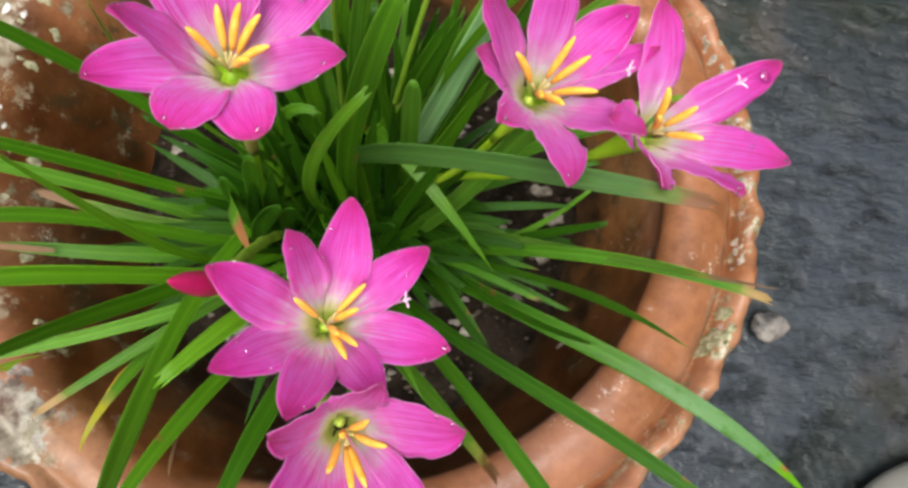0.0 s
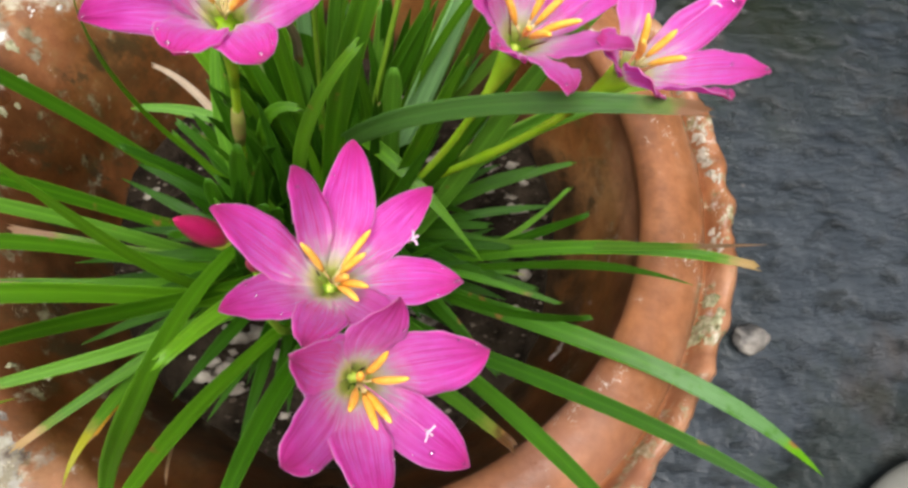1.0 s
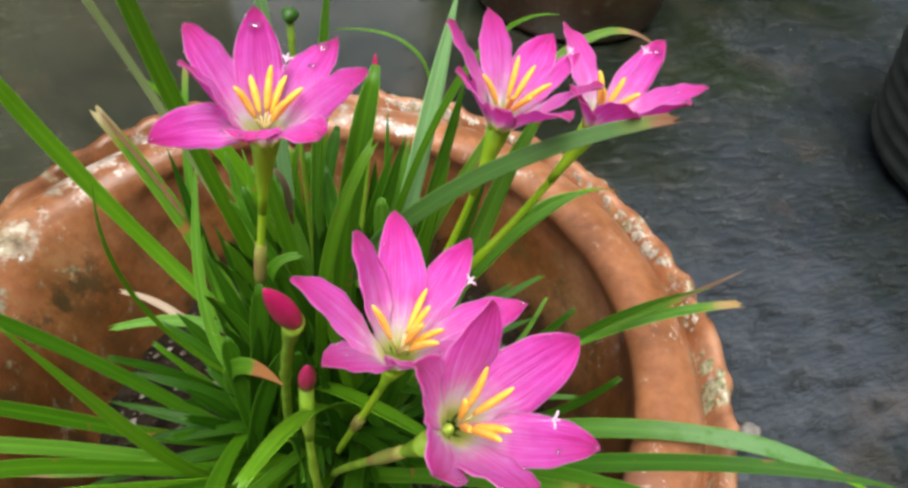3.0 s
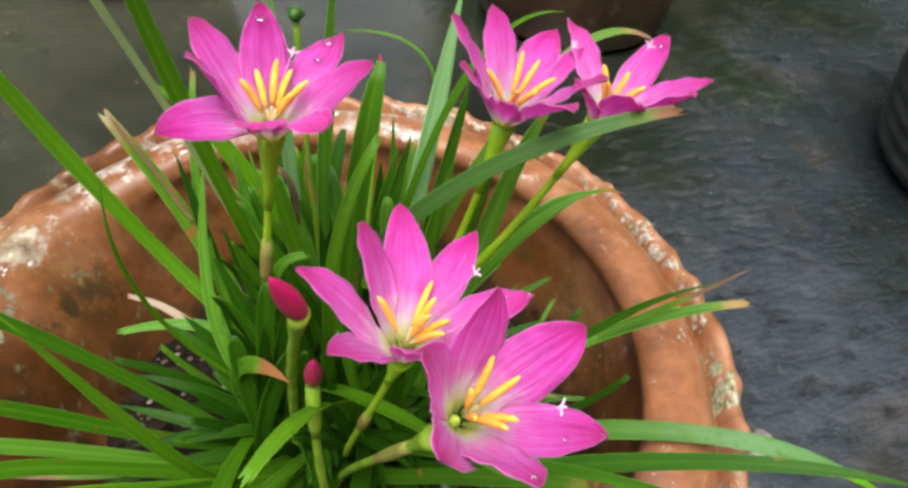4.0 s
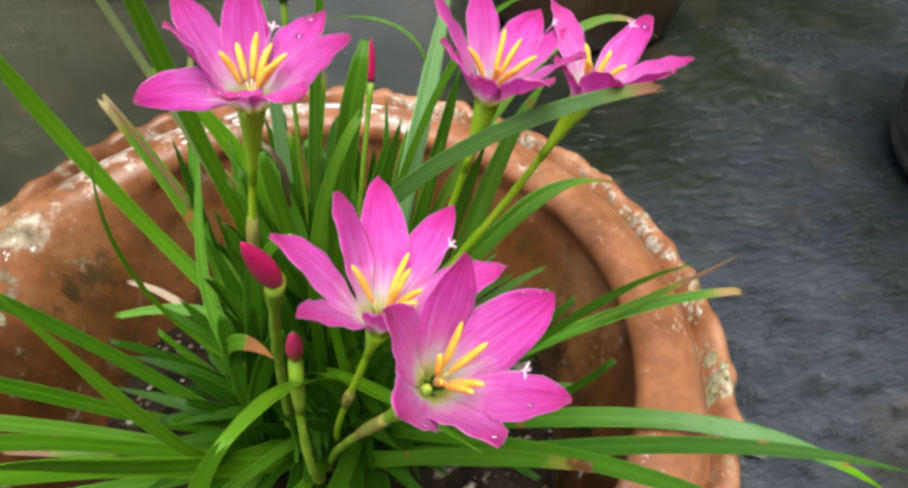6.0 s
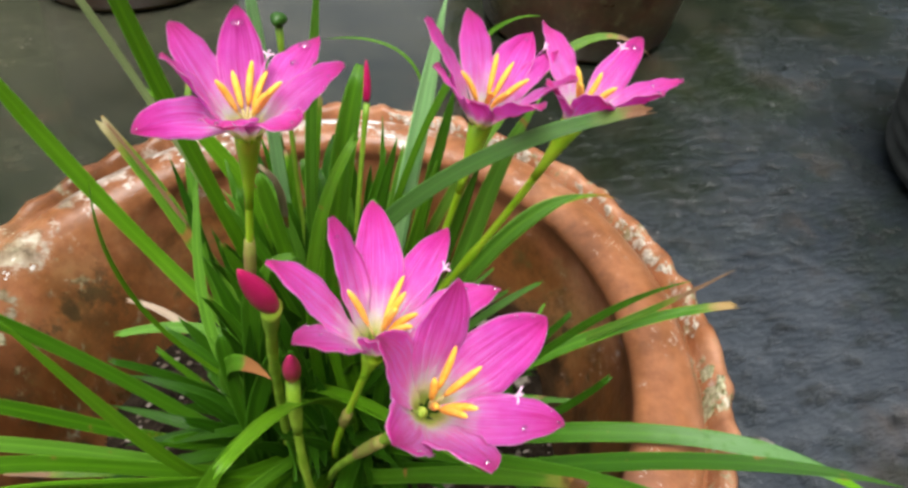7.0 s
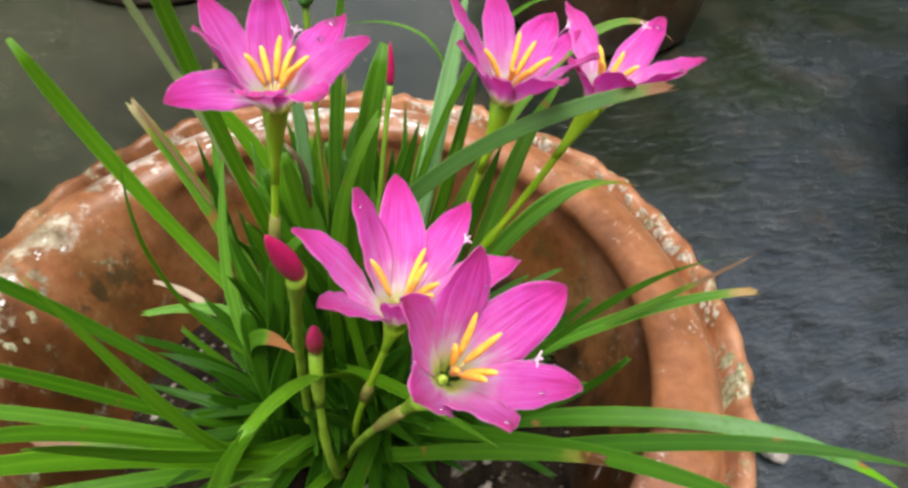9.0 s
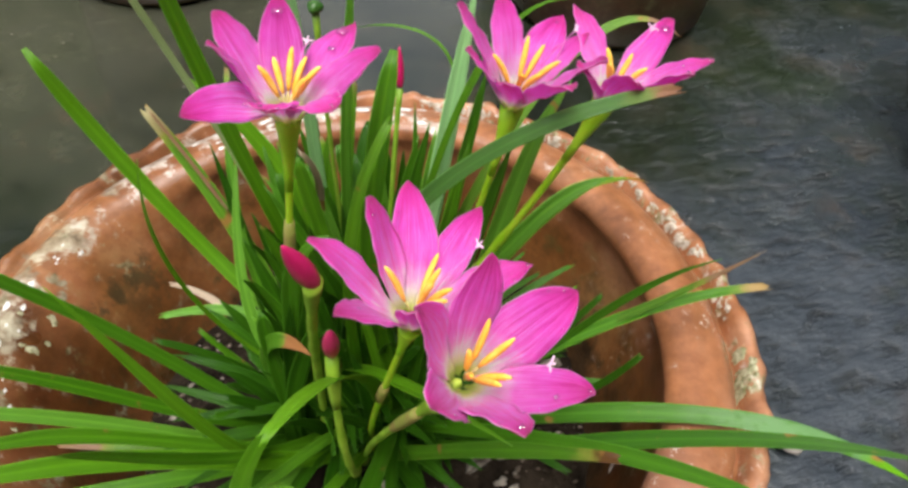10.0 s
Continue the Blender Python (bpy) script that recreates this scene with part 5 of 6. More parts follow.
leaf((0.0022, -0.0148, 0.1854), (-0.0203, 0.0226, 0.2071), (-0.0538, 0.0427, 0.2226), (-0.0950, 0.0345, 0.2288), width=6.4, mat=LEAF_PALE, end="cut")
leaf((-0.0089, -0.0161, 0.1852), (-0.0630, -0.0010, 0.2365), (-0.0847, 0.0017, 0.2956), (-0.0666, -0.0106, 0.3631), width=1.9, mat=LEAF_LIGHT, label="narrow curling leaf")
leaf((0.0522, 0.0280, 0.3334), (0.0621, 0.0320, 0.3566), (0.0489, 0.0450, 0.3696), (0.0196, 0.0550, 0.3624), width=1.25, mat=LEAF)
leaf((0.0044, -0.0153, 0.1859), (0.0684, 0.0247, 0.3174), (0.1207, 0.0438, 0.3888), (0.1533, 0.0177, 0.3594), width=4.4, mat=LEAF_DEAD)
leaf((0.0019, -0.0164, 0.1857), (0.0327, 0.0098, 0.3072), (0.0592, 0.0196, 0.3907), (0.0813, -0.0102, 0.4002), width=3.0)
leaf((-0.0090, -0.0205, 0.1853), (-0.0496, 0.0081, 0.2281), (-0.0550, 0.0443, 0.2739), (-0.0373, 0.0903, 0.3299), width=4.5, mat=LEAF_BROWN, end="cut")
leaf((-0.0087, -0.0206, 0.1852), (-0.0471, 0.0231, 0.1916), (-0.0673, 0.0634, 0.2057), (-0.0941, 0.0701, 0.2122), width=4.6, mat=LEAF_STRAW, end="cut", label="dry pinkish withered leaf")
leaf((-0.0300, -0.0300, 0.2000), (-0.0560, -0.0300, 0.2700), (-0.0390, -0.0440, 0.3120), (-0.0250, -0.0710, 0.3190), width=6.0, mat=LEAF_CURL, face=(-0.3, -0.5, 1.0), label="short leaf curling to a brown end")
leaf((-0.0442, -0.0210, 0.1855), (-0.0388, -0.0012, 0.1798), (-0.0569, 0.0111, 0.1891), (-0.0780, 0.0237, 0.2245), width=4.5, mat=LEAF, end="cut")
leaf((-0.0031, -0.0040, 0.1861), (-0.0125, 0.0142, 0.2812), (0.0081, -0.0106, 0.3167), (0.0594, -0.0626, 0.2757), width=5.8, mat=LEAF_LIGHT, label="bright green leaf under the broad one")
leaf((-0.0094, -0.0182, 0.1853), (-0.0253, -0.0135, 0.2389), (-0.0069, -0.0447, 0.2762), (0.0321, -0.1127, 0.3028), width=7.0, mat=LEAF_LIGHT)
leaf((-0.0193, -0.0121, 0.1857), (-0.0286, 0.0076, 0.2688), (0.0026, 0.0038, 0.3205), (-0.0149, -0.0033, 0.3491), width=4.0, mat=LEAF_STRAW, end="cut")
leaf((0.0040, 0.0000, 0.1900), (-0.0046, 0.0000, 0.2899), (0.0032, 0.0120, 0.3398), (0.0119, 0.0200, 0.3920), width=4.6, mat=LEAF_PALE, face=(0.2, -1.0, 0.3), extra=0.1)
leaf((-0.0231, -0.0272, 0.2000), (-0.0331, -0.0152, 0.2821), (-0.0251, -0.0132, 0.3181), (-0.0089, -0.0179, 0.3160), width=5.0, mat=LEAF, end="cut")


leaf((-0.0060, -0.0060, 0.1850), (-0.0100, 0.0060, 0.2500), (-0.0070, 0.0180, 0.3300), (-0.0085, 0.0210, 0.4060), width=5.0, mat=LEAF_GLAUCOUS, end="round", face=(0.2, -1.0, 0.3))


# broad upright leaves at the back of the clump
back_rng = random.Random(17)
for i in range(16):
    bx, by = back_rng.uniform(-0.022, 0.026), back_rng.uniform(-0.026, -0.004)
    tx, ty, tz = bx * 1.2 + back_rng.uniform(-0.026, 0.034), by + back_rng.uniform(0.012, 0.052), back_rng.uniform(0.285, 0.348)
    leaf((bx, by, 0.182), (bx * 1.1, by + 0.002, 0.235), (bx + (tx - bx) * 0.55, by + (ty - by) * 0.5, 0.235 + (tz - 0.235) * 0.6), (tx, ty, tz),
         back_rng.uniform(6.0, 8.2), back_rng.choice((LEAF, LEAF_MID, LEAF_MID, LEAF_PALE)), back_rng.choice(("point", "round", "cut")),
         face=(back_rng.uniform(-0.35, 0.35), -1.0, 0.5), twist=back_rng.uniform(-0.5, 0.5))


# upright leaves that wrap the tall stem
for i in range(9):
    bx, by = back_rng.uniform(-0.040, -0.020), back_rng.uniform(-0.040, -0.030)
    tx, ty, tz = -0.026 + back_rng.uniform(-0.014, 0.012), -0.044 + back_rng.uniform(-0.008, 0.004), back_rng.uniform(0.295, 0.336)
    leaf((bx, by, 0.182), (bx - 0.006, by - 0.008, 0.230), ((bx + tx) / 2 - 0.003, (by + ty) / 2 - 0.006, 0.280), (tx, ty, tz),
         back_rng.uniform(5.5, 7.5), back_rng.choice((LEAF_MID, LEAF_SHADED, LEAF_SHADED)), back_rng.choice(("point", "round")),
         face=(back_rng.uniform(-0.3, 0.3), -1.0, 0.6), twist=back_rng.uniform(-0.4, 0.4))


# the crowded heart of the clump, where single leaves can hardly be followed
heart_rng = random.Random(5)
for i in range(120):
    a = heart_rng.uniform(0, 2 * math.pi)
    bx, by = 0.032 * math.cos(a) * heart_rng.random() ** 0.5, -0.018 + 0.038 * math.sin(a) * heart_rng.random() ** 0.5
    lean = heart_rng.gauss(radians(120), radians(62))
    reach = heart_rng.uniform(0.015, 0.060)
    high = heart_rng.uniform(0.07, 0.155)
    tx, ty = bx + reach * math.cos(lean), by + reach * math.sin(lean)
    if tx < -0.050:
        tx = bx + 0.45 * (tx - bx)
        ty = by + 0.45 * (ty - by)
    if ty < -0.03:
        high = min(high, 0.085)
    if tx > 0.045:
        high = min(high, 0.06)
    tip = (tx, ty, 0.182 + high)
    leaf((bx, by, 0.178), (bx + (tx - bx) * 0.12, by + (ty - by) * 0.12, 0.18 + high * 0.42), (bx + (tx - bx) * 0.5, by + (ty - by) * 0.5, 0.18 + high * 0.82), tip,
         heart_rng.uniform(4.0, 6.4), heart_rng.choice((LEAF_SHADED, LEAF_SHADED, LEAF_MID, LEAF_MID, LEAF, LEAF_BROWN)), "point" if heart_rng.random() < 0.7 or tx < -0.025 else "round",
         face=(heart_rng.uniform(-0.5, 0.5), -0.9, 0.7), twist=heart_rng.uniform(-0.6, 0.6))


# low leaves, all in the green with shade painted in
for i in range(62):
    a = heart_rng.uniform(0, 2 * math.pi)
    bx, by = 0.028 * math.cos(a) * heart_rng.random() ** 0.5, -0.026 + 0.030 * math.sin(a) * heart_rng.random() ** 0.5
    lean = heart_rng.uniform(radians(150), radians(400))
    reach = heart_rng.uniform(0.040, 0.085)
    high = heart_rng.uniform(0.022, 0.070)
    if math.cos(lean) < -0.35:
        reach, high = reach * 0.5, high * 0.9
    tx, ty = bx + reach * math.cos(lean), by + reach * math.sin(lean)
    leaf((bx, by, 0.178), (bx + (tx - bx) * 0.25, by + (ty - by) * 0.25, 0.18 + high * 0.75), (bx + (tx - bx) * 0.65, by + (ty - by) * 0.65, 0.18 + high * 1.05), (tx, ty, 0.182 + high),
         heart_rng.uniform(3.6, 6.0), LEAF_SHADED, "point",
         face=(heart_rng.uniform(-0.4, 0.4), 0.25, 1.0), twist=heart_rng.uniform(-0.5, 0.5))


for i in range(18):
    a = heart_rng.uniform(radians(150), radians(268))
    bx, by = -0.006 - 0.020 * heart_rng.random(), -0.026 - 0.016 * heart_rng.random()
    reach = heart_rng.uniform(0.060, 0.100)
    high = heart_rng.uniform(0.028, 0.066)
    tx, ty = bx + reach * math.cos(a), by + reach * math.sin(a)
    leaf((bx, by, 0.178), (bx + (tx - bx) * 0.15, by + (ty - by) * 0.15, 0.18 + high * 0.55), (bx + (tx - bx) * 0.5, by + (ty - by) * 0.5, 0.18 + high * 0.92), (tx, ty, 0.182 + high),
         heart_rng.uniform(4.6, 6.2), LEAF_SHADED, "point",
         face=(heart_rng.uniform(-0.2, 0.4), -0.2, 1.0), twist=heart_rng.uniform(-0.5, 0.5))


# short leaves leaning to the open side of the pot
for i in range(13):
    a = heart_rng.uniform(-0.5, 1.0)
    bx, by = 0.012 + 0.018 * heart_rng.random(), -0.020 + 0.030 * math.sin(a)
    reach = heart_rng.uniform(0.050, 0.088)
    high = heart_rng.uniform(0.035, 0.075)
    tx, ty = bx + reach * math.cos(a), by + reach * math.sin(a)
    leaf((bx, by, 0.178), (bx + (tx - bx) * 0.2, by + (ty - by) * 0.2, 0.18 + high * 0.6), (bx + (tx - bx) * 0.6, by + (ty - by) * 0.6, 0.18 + high * 0.95), (tx, ty, 0.182 + high),
         heart_rng.uniform(3.2, 4.8), heart_rng.choice((LEAF_MID, LEAF_MID, LEAF_SHADED, LEAF_BROWN)), heart_rng.choice(("point", "cut", "cut")),
         face=(-0.3, -0.4, 1.0), twist=heart_rng.uniform(-0.4, 0.4))


for i in range(14):
    a = heart_rng.uniform(radians(-62), radians(-4))
    bx, by = 0.004 + 0.014 * heart_rng.random(), -0.030 + 0.014 * heart_rng.random()
    reach = heart_rng.uniform(0.055, 0.098)
    high = heart_rng.uniform(0.030, 0.062)
    tx, ty = bx + reach * math.cos(a), by + reach * math.sin(a)
    leaf((bx, by, 0.178), (bx + (tx - bx) * 0.2, by + (ty - by) * 0.2, 0.18 + high * 0.6), (bx + (tx - bx) * 0.6, by + (ty - by) * 0.6, 0.18 + high * 0.95), (tx, ty, 0.182 + high),
         heart_rng.uniform(4.6, 6.4), heart_rng.choice((LEAF_MID, LEAF_SHADED, LEAF_SHADED, LEAF_BROWN)), heart_rng.choice(("point", "cut", "cut")),
         face=(-0.3, 0.1, 1.0), twist=heart_rng.uniform(-0.4, 0.4))


for i in range(12):
    a = heart_rng.uniform(radians(-108), radians(-52))
    bx, by = -0.010 + 0.022 * heart_rng.random(), -0.040 + 0.012 * heart_rng.random()
    reach = heart_rng.uniform(0.045, 0.085)
    high = heart_rng.uniform(0.030, 0.070)
    tx, ty = bx + reach * math.cos(a), by + reach * math.sin(a)
    leaf((bx, by, 0.178), (bx + (tx - bx) * 0.2, by + (ty - by) * 0.2, 0.18 + high * 0.6), (bx + (tx - bx) * 0.6, by + (ty - by) * 0.6, 0.18 + high * 0.95), (tx, ty, 0.182 + high),
         heart_rng.uniform(4.2, 6.0), LEAF_SHADED, "point",
         face=(-0.1, 0.2, 1.0), twist=heart_rng.uniform(-0.4, 0.4))


# short leaves spreading towards the crusted side
for i in range(16):
    a = heart_rng.uniform(radians(112), radians(196))
    bx, by = -0.028 + 0.014 * (heart_rng.random() - 0.5), -0.018 + 0.024 * (heart_rng.random() - 0.5)
    reach = heart_rng.uniform(0.030, 0.062)
    high = heart_rng.uniform(0.030, 0.078)
    tx, ty = bx + reach * math.cos(a), by + reach * math.sin(a)
    leaf((bx, by, 0.178), (bx + (tx - bx) * 0.3, by + (ty - by) * 0.3, 0.18 + high * 0.5), (bx + (tx - bx) * 0.65, by + (ty - by) * 0.65, 0.18 + high * 0.85), (tx, ty, 0.182 + high),
         heart_rng.uniform(4.6, 6.4), heart_rng.choice((LEAF_MID, LEAF_SHADED, LEAF_SHADED)), heart_rng.choice(("point", "point", "cut")),
         face=(0.4, -0.6, 1.0), twist=heart_rng.uniform(-0.4, 0.4))


# flower stems
def scape(p0, p1, p2, p3, thick=2.2, flare=0.0, mat=SCAPE, knots=()):
    pts = curve_points((p0, p1, p2, p3), 30)
    radii = []
    for i in range(len(pts)):
        s = i / (len(pts) - 1)
        r = thick * 0.0005 * (1.15 - 0.25 * s)
        if flare:
            r += flare * 0.001 * max(0, (s - 0.89) / 0.11) ** 1.3
        for at, grow in knots:
            r += grow * 0.001 * math.exp(-((s - at) / 0.022) ** 2)
        radii.append(r)
    stem = part("flower_stem", tube(pts, radii, 12), mat, plant)
    if flare > 2.3:
        part("flower_tube", tube(pts[26:], [r * 1.06 + 0.00005 for r in radii[26:]], 14), FLOWER_TUBE, plant, "pale yellow-green flower tube")
    return stem, pts


def spathe(pts, a, b, r0, r1, mat=SPATHE):
    """A papery sheath round a stretch of a stem."""
    some = pts[a:b + 1]
    n = len(some) - 1
    radii = [0.001 * (r0 + (r1 - r0) * i / n + 0.5 * math.sin(math.pi * i / n)) for i in range(n + 1)]
    return part("spathe", tube(some, radii, 10), mat, plant, "papery brownish sheath")


stem_pts = scape((-0.0280, -0.0290, 0.1850), (-0.0395, -0.0410, 0.2500), (-0.0262, -0.0345, 0.3230), (-0.0178, -0.0450, 0.3957), 2.5, 2.4, knots=((0.52, 0.6), (0.66, 0.3)))[1]
spathe(stem_pts, 21, 24, 1.5, 1.7)
scape((0.0120, -0.0050, 0.1860), (0.0279, -0.0222, 0.2498), (0.0384, -0.0428, 0.3155), (0.0510, -0.0395, 0.3824), 2.6, 2.4)
scape((0.0120, -0.0050, 0.1860), (0.0422, -0.0063, 0.2485), (0.0535, -0.0526, 0.3375), (0.0793, -0.0466, 0.3833), 2.8, 2.4, knots=((0.62, 0.8),))
stem_pts = scape((-0.0040, -0.0400, 0.1870), (-0.0120, -0.0700, 0.2600), (-0.0040, -0.0900, 0.3200), (0.0030, -0.0950, 0.3580), 2.4, 2.4)[1]
spathe(stem_pts, 17, 20, 1.6, 1.4)
stem_pts = scape((-0.0114, -0.0498, 0.1846), (-0.0111, -0.0695, 0.2443), (-0.0094, -0.0952, 0.3003), (0.0053, -0.1171, 0.3541), 2.8, 2.2, SCAPE_DARK)[1]
spathe(stem_pts, 21, 27, 1.25, 1.7)
stem_pts = scape((-0.0282, -0.0413, 0.1844), (-0.0235, -0.0378, 0.2416), (-0.0257, -0.0587, 0.3056), (-0.0205, -0.0887, 0.3772), 3.3, 1.2, SCAPE_DARK, ((0.45, 0.25), (0.55, 0.3), (0.7, 0.5), (0.82, 0.4), (0.95, 0.5)))[1]
stem_pts = scape((-0.0146, -0.0345, 0.1850), (-0.0139, -0.0826, 0.2157), (-0.0248, -0.0927, 0.2659), (-0.0189, -0.0785, 0.3274), 3.0, 0.8, SCAPE_DARK, ((0.3, 0.25), (0.45, 0.3), (0.6, 0.25), (0.75, 0.5)))[1]
spathe(stem_pts, 26, 30, 1.5, 2.2, SCAPE_DARK)
scape((0.0020, -0.0220, 0.1850), (0.0090, -0.0190, 0.2450), (0.0170, 0.0000, 0.3020), (0.0291, 0.0212, 0.3528), 2.2, 0.4, SCAPE_MID)
scape((-0.0004, -0.0199, 0.1853), (-0.0030, -0.0111, 0.2557), (-0.0040, -0.0016, 0.3260), (-0.0016, 0.0079, 0.3963), 1.8, 0.5, SCAPE_MID)


# flowers
def water_drop(at, r, up, parent):
    """A rain drop lying on a petal."""
    bm = bmesh.new()
    bmesh.ops.create_uvsphere(bm, u_segments=14, v_segments=9, radius=1.0)
    turn = Vector((0, 0, 1)).rotation_difference(up).to_matrix()
    for v in bm.verts:
        v.co = at + turn @ Vector((v.co.x, v.co.y * 0.9, v.co.z * 0.38 + 0.22)) * (r * 0.001)
    part("water_drop", bm, WATER, parent, "clear rain drop")


def flower(root, tips, stamens, stigma=None, seed=1, arch=0.25, drops=()):
    rng = random.Random(seed)
    root = Vector(root)
    mean = sum((Vector(t[:3]) for t in tips), Vector()) / len(tips)
    axis = (mean - root).normalized()
    bloom = new("flower")
    bloom.parent = plant
    bloom.location = root - Vector(BASE)
    bloom["base"] = tuple(root)
    tagged(bloom, "open pink flower with a pale green throat")
    for i, (x, y, z, w, *more) in enumerate(tips):
        out = Vector((x, y, z)) - root
        out = (out - axis * out.dot(axis)).normalized()
        start = root + out * 0.0019 - axis * 0.0005 * (i % 2)
        bm, spots = petal(start, (x, y, z), axis, w * 0.001, rng, (more[1] if len(more) > 1 else arch) + rng.uniform(-0.03, 0.03), more[0] if more else 0.0, blunt=more[2] if len(more) > 2 else 0.0)
        part("petal", bm, PETAL, bloom)
        for k, s, across, r in drops:
            if k == i:
                water_drop(spots[round(s * 22)][round(across * 10)], r, axis, bloom)
        for _ in range(3):
            edge_at = rng.choice((0, 1, 9, 10))
            water_drop(spots[rng.randint(11, 21)][edge_at], rng.uniform(0.22, 0.42), axis, bloom)
    cup = [root - axis * 0.004, root - axis * 0.002, root - axis * 0.0006, root + axis * 0.0006]
    part("throat", tube(cup, [0.0016, 0.0017, 0.0012, 0.0005], 14), THROAT, bloom, "green throat")
    for x, y, z in stamens:
        tip = Vector((x, y, z))
        start = root + axis * 0.004
        way = tip - start
        if way.length > 0.019:
            way = way.normalized() * 0.019
            tip = start + way
        neck = start + way * 0.30
        bend = axis * 0.0010
        part("stamen", tube([start, start + way * 0.22 + bend * 0.5, neck], [0.0004, 0.00035, 0.0003], 6), FILAMENT, bloom)
        pts = [neck + way * (0.70 * k / 8) + bend * math.sin(math.pi * k / 8) for k in range(9)]
        part("anther", tube(pts, [0.0004, 0.00074, 0.00090, 0.00096, 0.00094, 0.00090, 0.00082, 0.00064, 0.00026], 8), ANTHER, bloom, "yellow pollen-covered anther")
    if stigma:
        tip = Vector(stigma)
        mid = root.lerp(tip, 0.55) + axis * 0.004
        style = curve_points((root + axis * 0.003, root.lerp(tip, 0.3) + axis * 0.004, mid, tip), 12)
        part("pistil", tube(style, [0.00016] * 13, 6), STYLE, bloom, "pale style with a three-lobed stigma")
        way = (tip - mid).normalized()
        sidev = way.cross(axis).normalized()
        for sgn in (-1, 0, 1):
            end = tip + way * (0.0020 - 0.0009 * abs(sgn)) + sidev * sgn * 0.0019 + axis * 0.0006
            pts = curve_points((tip, tip + way * 0.0012, tip.lerp(end, 0.6) + axis * 0.0008, end), 6)
            part("stigma_lobe", tube(pts, [0.00026, 0.00028, 0.00028, 0.00027, 0.00026, 0.00026, 0.00024], 6), STIGMA, bloom)
    return bloom


# each tepal: its tip and its width in millimetres
flower((-0.0178, -0.0455, 0.3945), [
    (-0.0435, -0.0531, 0.4064, 11.5, -38, 0.42), (-0.0333, -0.0469, 0.4220, 9.5), (-0.0313, -0.0285, 0.4198, 12.0), (-0.0143, -0.0265, 0.4213, 12.0),
    (0.0060, -0.0241, 0.4089, 12.0), (0.0081, -0.0485, 0.4146, 10.5, 25), (-0.0076, -0.0652, 0.4105, 13.0, 0, 0.36, 1.0), (-0.0232, -0.0655, 0.4130, 13.0, 0, 0.36, 0.8)],
    [(-0.0230, -0.0440, 0.4119), (-0.0186, -0.0370, 0.4096), (-0.0133, -0.0381, 0.4125), (-0.0100, -0.0381, 0.4090), (-0.0073, -0.0457, 0.4103), (-0.0110, -0.0485, 0.4095)],
    (-0.0095, -0.0355, 0.4110), 3, drops=((3, 0.80, 0.5, 1.9), (4, 0.84, 0.6, 1.8), (4, 0.62, 0.5, 1.2), (0, 0.95, 0.4, 0.5), (6, 0.93, 0.6, 0.6), (7, 0.9, 0.3, 0.5), (5, 0.8, 0.3, 0.5)))
flower((0.0031, -0.0951, 0.3585), [
    (-0.0196, -0.0870, 0.3912, 13.0), (-0.0031, -0.0784, 0.3928, 9.5), (0.0095, -0.0685, 0.3863, 13.0), (0.0277, -0.0778, 0.3804, 11.5),
    (0.0335, -0.1014, 0.3807, 13.0), (0.0190, -0.1130, 0.3820, 11.0), (-0.0004, -0.1171, 0.3930, 12.5), (-0.0176, -0.1082, 0.3875, 12.0)],
    [(-0.0027, -0.0911, 0.3812), (0.0132, -0.0863, 0.3750), (0.0119, -0.0925, 0.3762), (0.0134, -0.1019, 0.3800), (0.0106, -0.1049, 0.3789), (0.0080, -0.0990, 0.3790)],
    (0.0222, -0.0905, 0.3790), 5, drops=((1, 0.80, 0.7, 0.5), (4, 0.97, 0.5, 0.6), (7, 0.7, 0.4, 0.5), (0, 0.94, 0.6, 0.5), (3, 0.75, 0.3, 0.4)))
flower((0.0090, -0.1190, 0.3640), [
    (-0.0021, -0.1207, 0.4000, 14.0), (0.0181, -0.1098, 0.3991, 12.5), (0.0364, -0.1186, 0.3901, 15.5), (0.0316, -0.1407, 0.3839, 13.0),
    (0.0130, -0.1472, 0.3880, 14.0), (-0.0039, -0.1391, 0.3927, 14.0, 0, 0.25, 0.4)],
    [(0.0165, -0.1171, 0.3867), (0.0203, -0.1226, 0.3834), (0.0170, -0.1321, 0.3831), (0.0140, -0.1338, 0.3836), (0.0103, -0.1205, 0.3800), (0.0080, -0.1285, 0.3820)],
    (0.0229, -0.1335, 0.3876), 7, drops=((2, 0.92, 0.8, 0.5), (2, 0.80, 0.9, 0.5), (3, 0.72, 0.3, 0.8), (4, 0.9, 0.5, 0.6), (3, 0.95, 0.5, 0.4)))
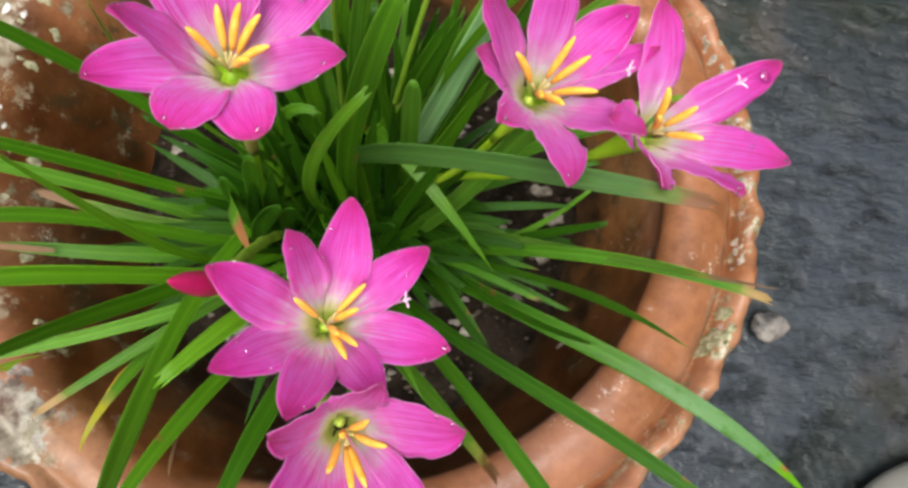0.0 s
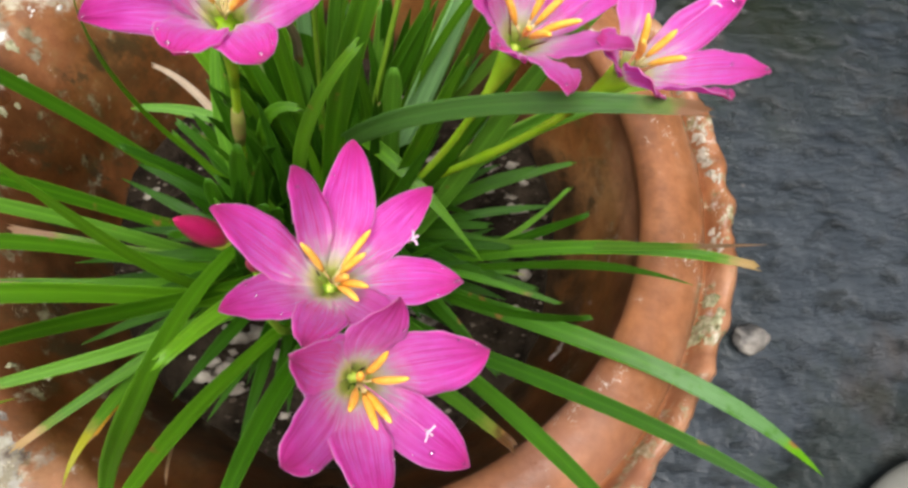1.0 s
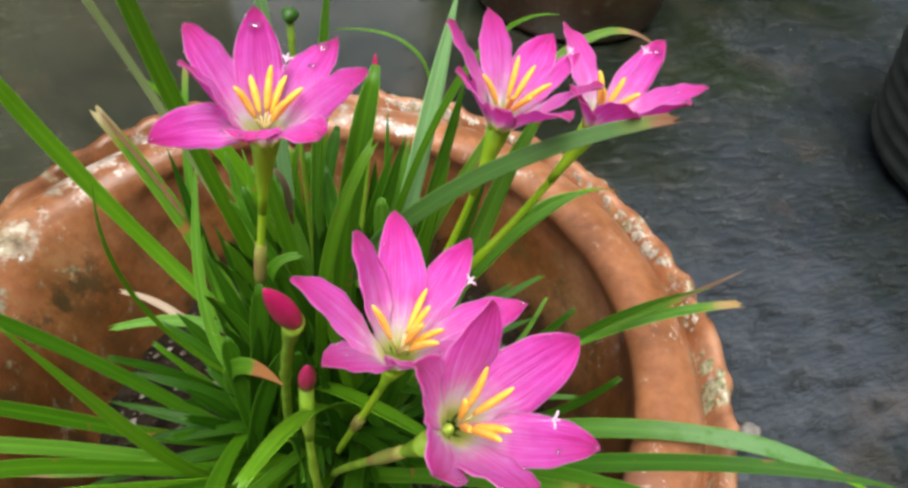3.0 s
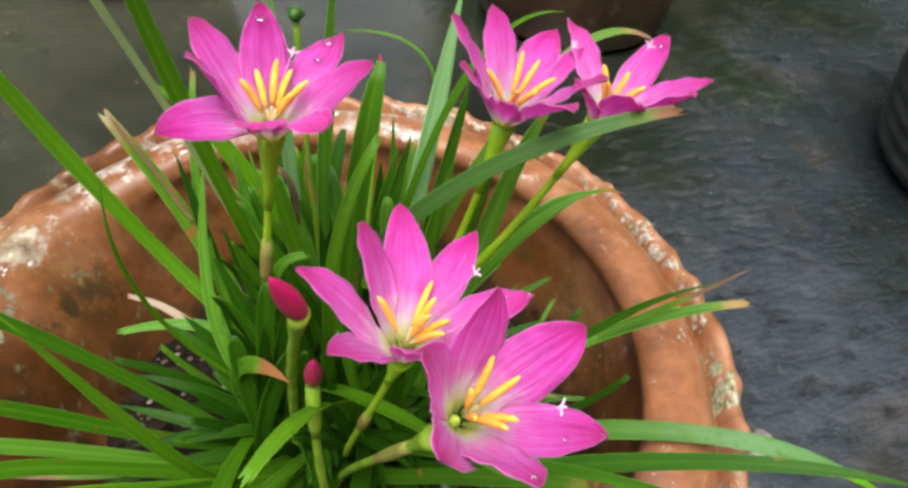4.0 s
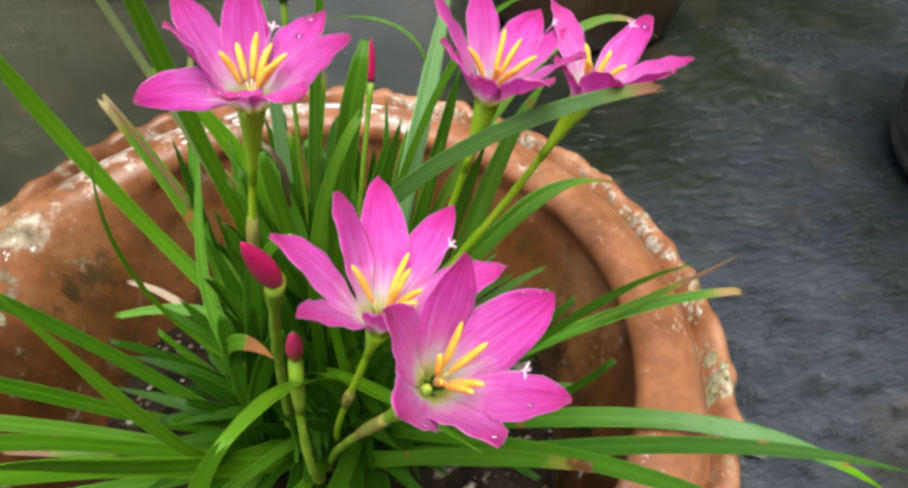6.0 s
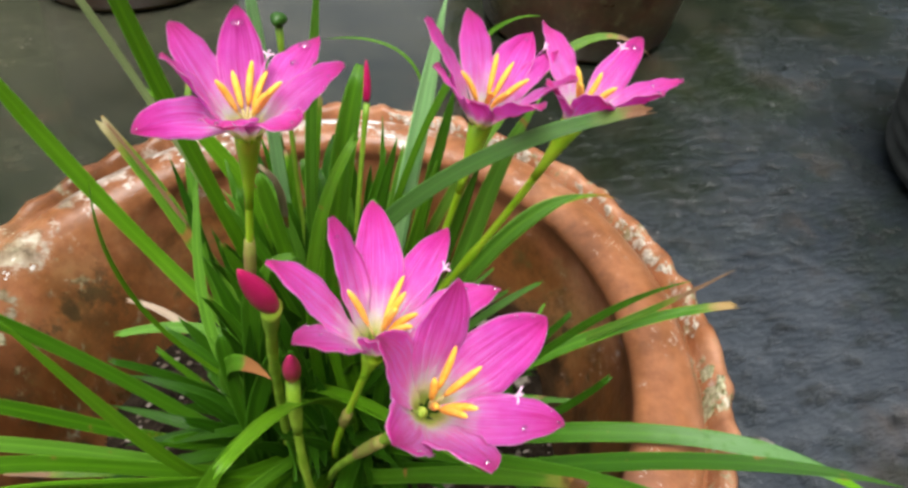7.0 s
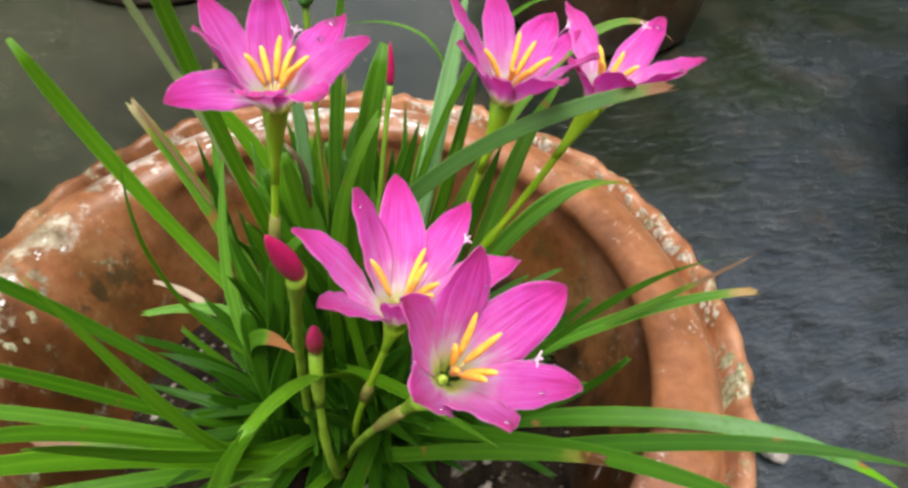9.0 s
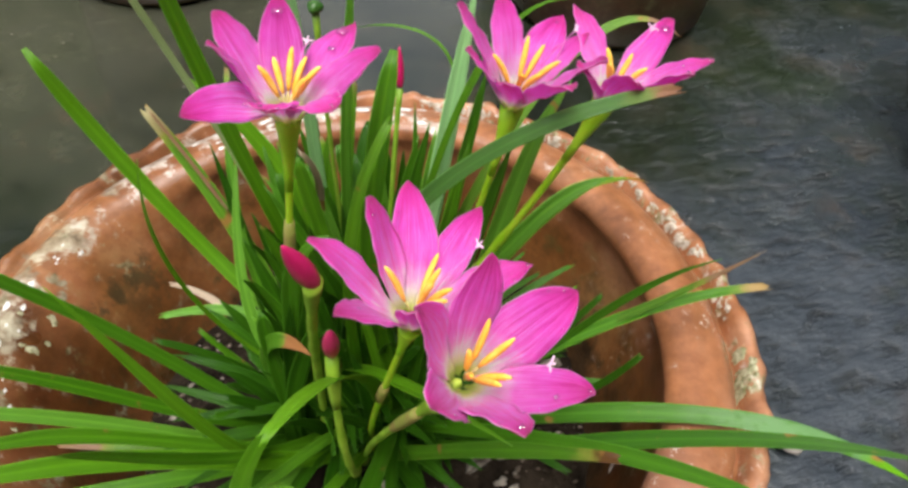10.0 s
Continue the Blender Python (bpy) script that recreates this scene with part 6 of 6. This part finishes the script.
flower((0.0508, -0.0396, 0.3830), [
    (0.0343, -0.0315, 0.4156, 11.0), (0.0521, -0.0180, 0.4095, 11.5), (0.0716, -0.0247, 0.4031, 13.0), (0.0770, -0.0330, 0.4010, 8.5),
    (0.0703, -0.0573, 0.4074, 11.0), (0.0539, -0.0700, 0.4093, 11.5), (0.0402, -0.0552, 0.4034, 11.0), (0.0345, -0.0400, 0.4060, 10.0)],
    [(0.0439, -0.0375, 0.4013), (0.0565, -0.0336, 0.4033), (0.0604, -0.0372, 0.4019), (0.0623, -0.0449, 0.4006), (0.0500, -0.0465, 0.3990), (0.0550, -0.0480, 0.3990)],
    (0.0655, -0.0440, 0.4090), 9, drops=((5, 0.9, 0.4, 0.5), (2, 0.85, 0.5, 0.7), (0, 0.8, 0.6, 0.4), (6, 0.9, 0.5, 0.5)))
flower((0.0781, -0.0475, 0.3840), [
    (0.0759, -0.0224, 0.4050, 13.0), (0.1038, -0.0358, 0.4038, 10.5), (0.1040, -0.0601, 0.4036, 11.0), (0.0909, -0.0691, 0.4072, 9.5),
    (0.0742, -0.0683, 0.4061, 12.0), (0.0640, -0.0520, 0.4040, 11.0)],
    [(0.0783, -0.0431, 0.4017), (0.0863, -0.0542, 0.4002), (0.0850, -0.0470, 0.4010), (0.0760, -0.0500, 0.4010)],
    (0.0920, -0.0430, 0.4050), 12, drops=((1, 0.80, 0.45, 1.9), (2, 0.7, 0.6, 0.9), (2, 0.96, 0.5, 0.6), (3, 0.92, 0.5, 0.5), (4, 0.9, 0.4, 0.5)))


# buds
def bud(base, tip, fat, mat=BUD, label="closed crimson flower bud", name="bud"):
    base, tip = Vector(base), Vector(tip)
    n = 12
    pts = [base.lerp(tip, i / n) for i in range(n + 1)]
    radii = [fat * 0.001 * max(0.06, math.sin(math.pi * (0.13 + 0.87 * (i / n)) ** 0.8) ** 0.7) for i in range(n + 1)]
    return part(name, tube(pts, radii, 14), mat, plant, label)


bud((-0.0204, -0.0885, 0.3765), (-0.0258, -0.0910, 0.3945), 3.0)
bud((-0.0187, -0.0800, 0.3315), (-0.0183, -0.0842, 0.3490), 2.7)
bud((0.0292, 0.0215, 0.3535), (0.0306, 0.0262, 0.3690), 1.75)


def seed_pod(at, r):
    bm = bmesh.new()
    bmesh.ops.create_uvsphere(bm, u_segments=24, v_segments=14, radius=1.0)
    for v in bm.verts:
        a = math.atan2(v.co.y, v.co.x)
        k = 1 + 0.16 * math.cos(3 * a) * (1 - abs(v.co.z)) - 0.10 * max(0, v.co.z - 0.8) * 5
        v.co = Vector(at) + Vector((v.co.x * k, v.co.y * k, v.co.z * 0.85)) * r
    part("seed_pod", bm, POD, plant, "round green three-lobed seed pod")


seed_pod((-0.0016, 0.0079, 0.3983), 0.0026)


# ---- other things on the ground ----
def ground_stone():
    rng = random.Random(8)
    bm = lump((0.334, -0.043, 0.004), 0.0130, rng, 0.5, (1.1, 0.95, 0.62), 3, Matrix.Identity(3))
    tagged(mesh_object("stone", bm, STONE), "small mottled grey and cream stone beside the pot", "stone")


ground_stone()


def turned(at, profile):
    bm = bmesh.new()
    seg = 96
    rings = []
    for k in range(seg):
        a = 2 * math.pi * k / seg
        rings.append([bm.verts.new((at.x + r * math.cos(a), at.y + r * math.sin(a), at.z + z)) for r, z in profile])
    for k in range(seg):
        r0, r1 = rings[k], rings[(k + 1) % seg]
        for i in range(len(profile) - 1):
            bm.faces.new((r0[i], r0[i + 1], r1[i + 1], r1[i]))
    bm.faces.new([r[0] for r in rings])
    bm.faces.new([r[-1] for r in rings])
    bmesh.ops.recalc_face_normals(bm, faces=bm.faces[:])
    return bm


def round_pot(at, profile, lip, mat, label, name):
    """A turned vessel; lip: how many points of the section belong to its rim."""
    at = Vector(at)
    pot = holder(name, at, label, "pot")
    part("body", turned(at, profile[:len(profile) - lip + 1]), mat, pot)
    part("rim", turned(at, profile[-lip:]), mat, pot)
    return pot


def ribbed(r0, r1, high, rings):
    prof = [(r0 * 0.96, 0.0), (r0, 0.006)]
    for i in range(rings):
        z0 = 0.006 + (high - 0.012) * i / rings
        z1 = 0.006 + (high - 0.012) * (i + 1) / rings
        ra, rb = r0 + (r1 - r0) * i / rings, r0 + (r1 - r0) * (i + 1) / rings
        for f, bulge in ((0.15, 0.0), (0.35, 0.005), (0.6, 0.006), (0.85, 0.003), (1.0, -0.003)):
            prof.append((ra + (rb - ra) * f + bulge, z0 + (z1 - z0) * f))
    prof += [(r1 + 0.006, high - 0.004), (r1 + 0.004, high), (r1 - 0.006, high), (r1 - 0.010, high - 0.02)]
    return prof


round_pot((0.894, 0.150, 0.0), ribbed(0.17, 0.20, 0.16, 6), 4, GREY_DARK, "dark grey ribbed plastic planter standing on the wet ground", "planter")
round_pot((0.478, -0.267, 0.0), [(0.117, 0.0), (0.122, 0.004), (0.124, 0.008), (0.122, 0.013), (0.117, 0.017), (0.108, 0.021), (0.098, 0.024), (0.094, 0.0235), (0.088, 0.026), (0.070, 0.028), (0.040, 0.029)], 6,
          GREY_PALE, "shallow grey saucer lying on the cement", "saucer")
OLD = [(0.138, 0.0), (0.146, 0.01), (0.154, 0.08), (0.166, 0.18), (0.172, 0.25), (0.184, 0.255), (0.186, 0.29), (0.178, 0.297), (0.168, 0.29), (0.160, 0.24)]
round_pot((0.515, 0.672, 0.0), OLD, 6, CLAY_OLD, "dark old clay pot standing behind the flower pot", "clay_pot")
round_pot((-0.13, 0.955, 0.0), OLD, 6, CLAY_OLD, "dark old clay pot standing behind the flower pot", "clay_pot")
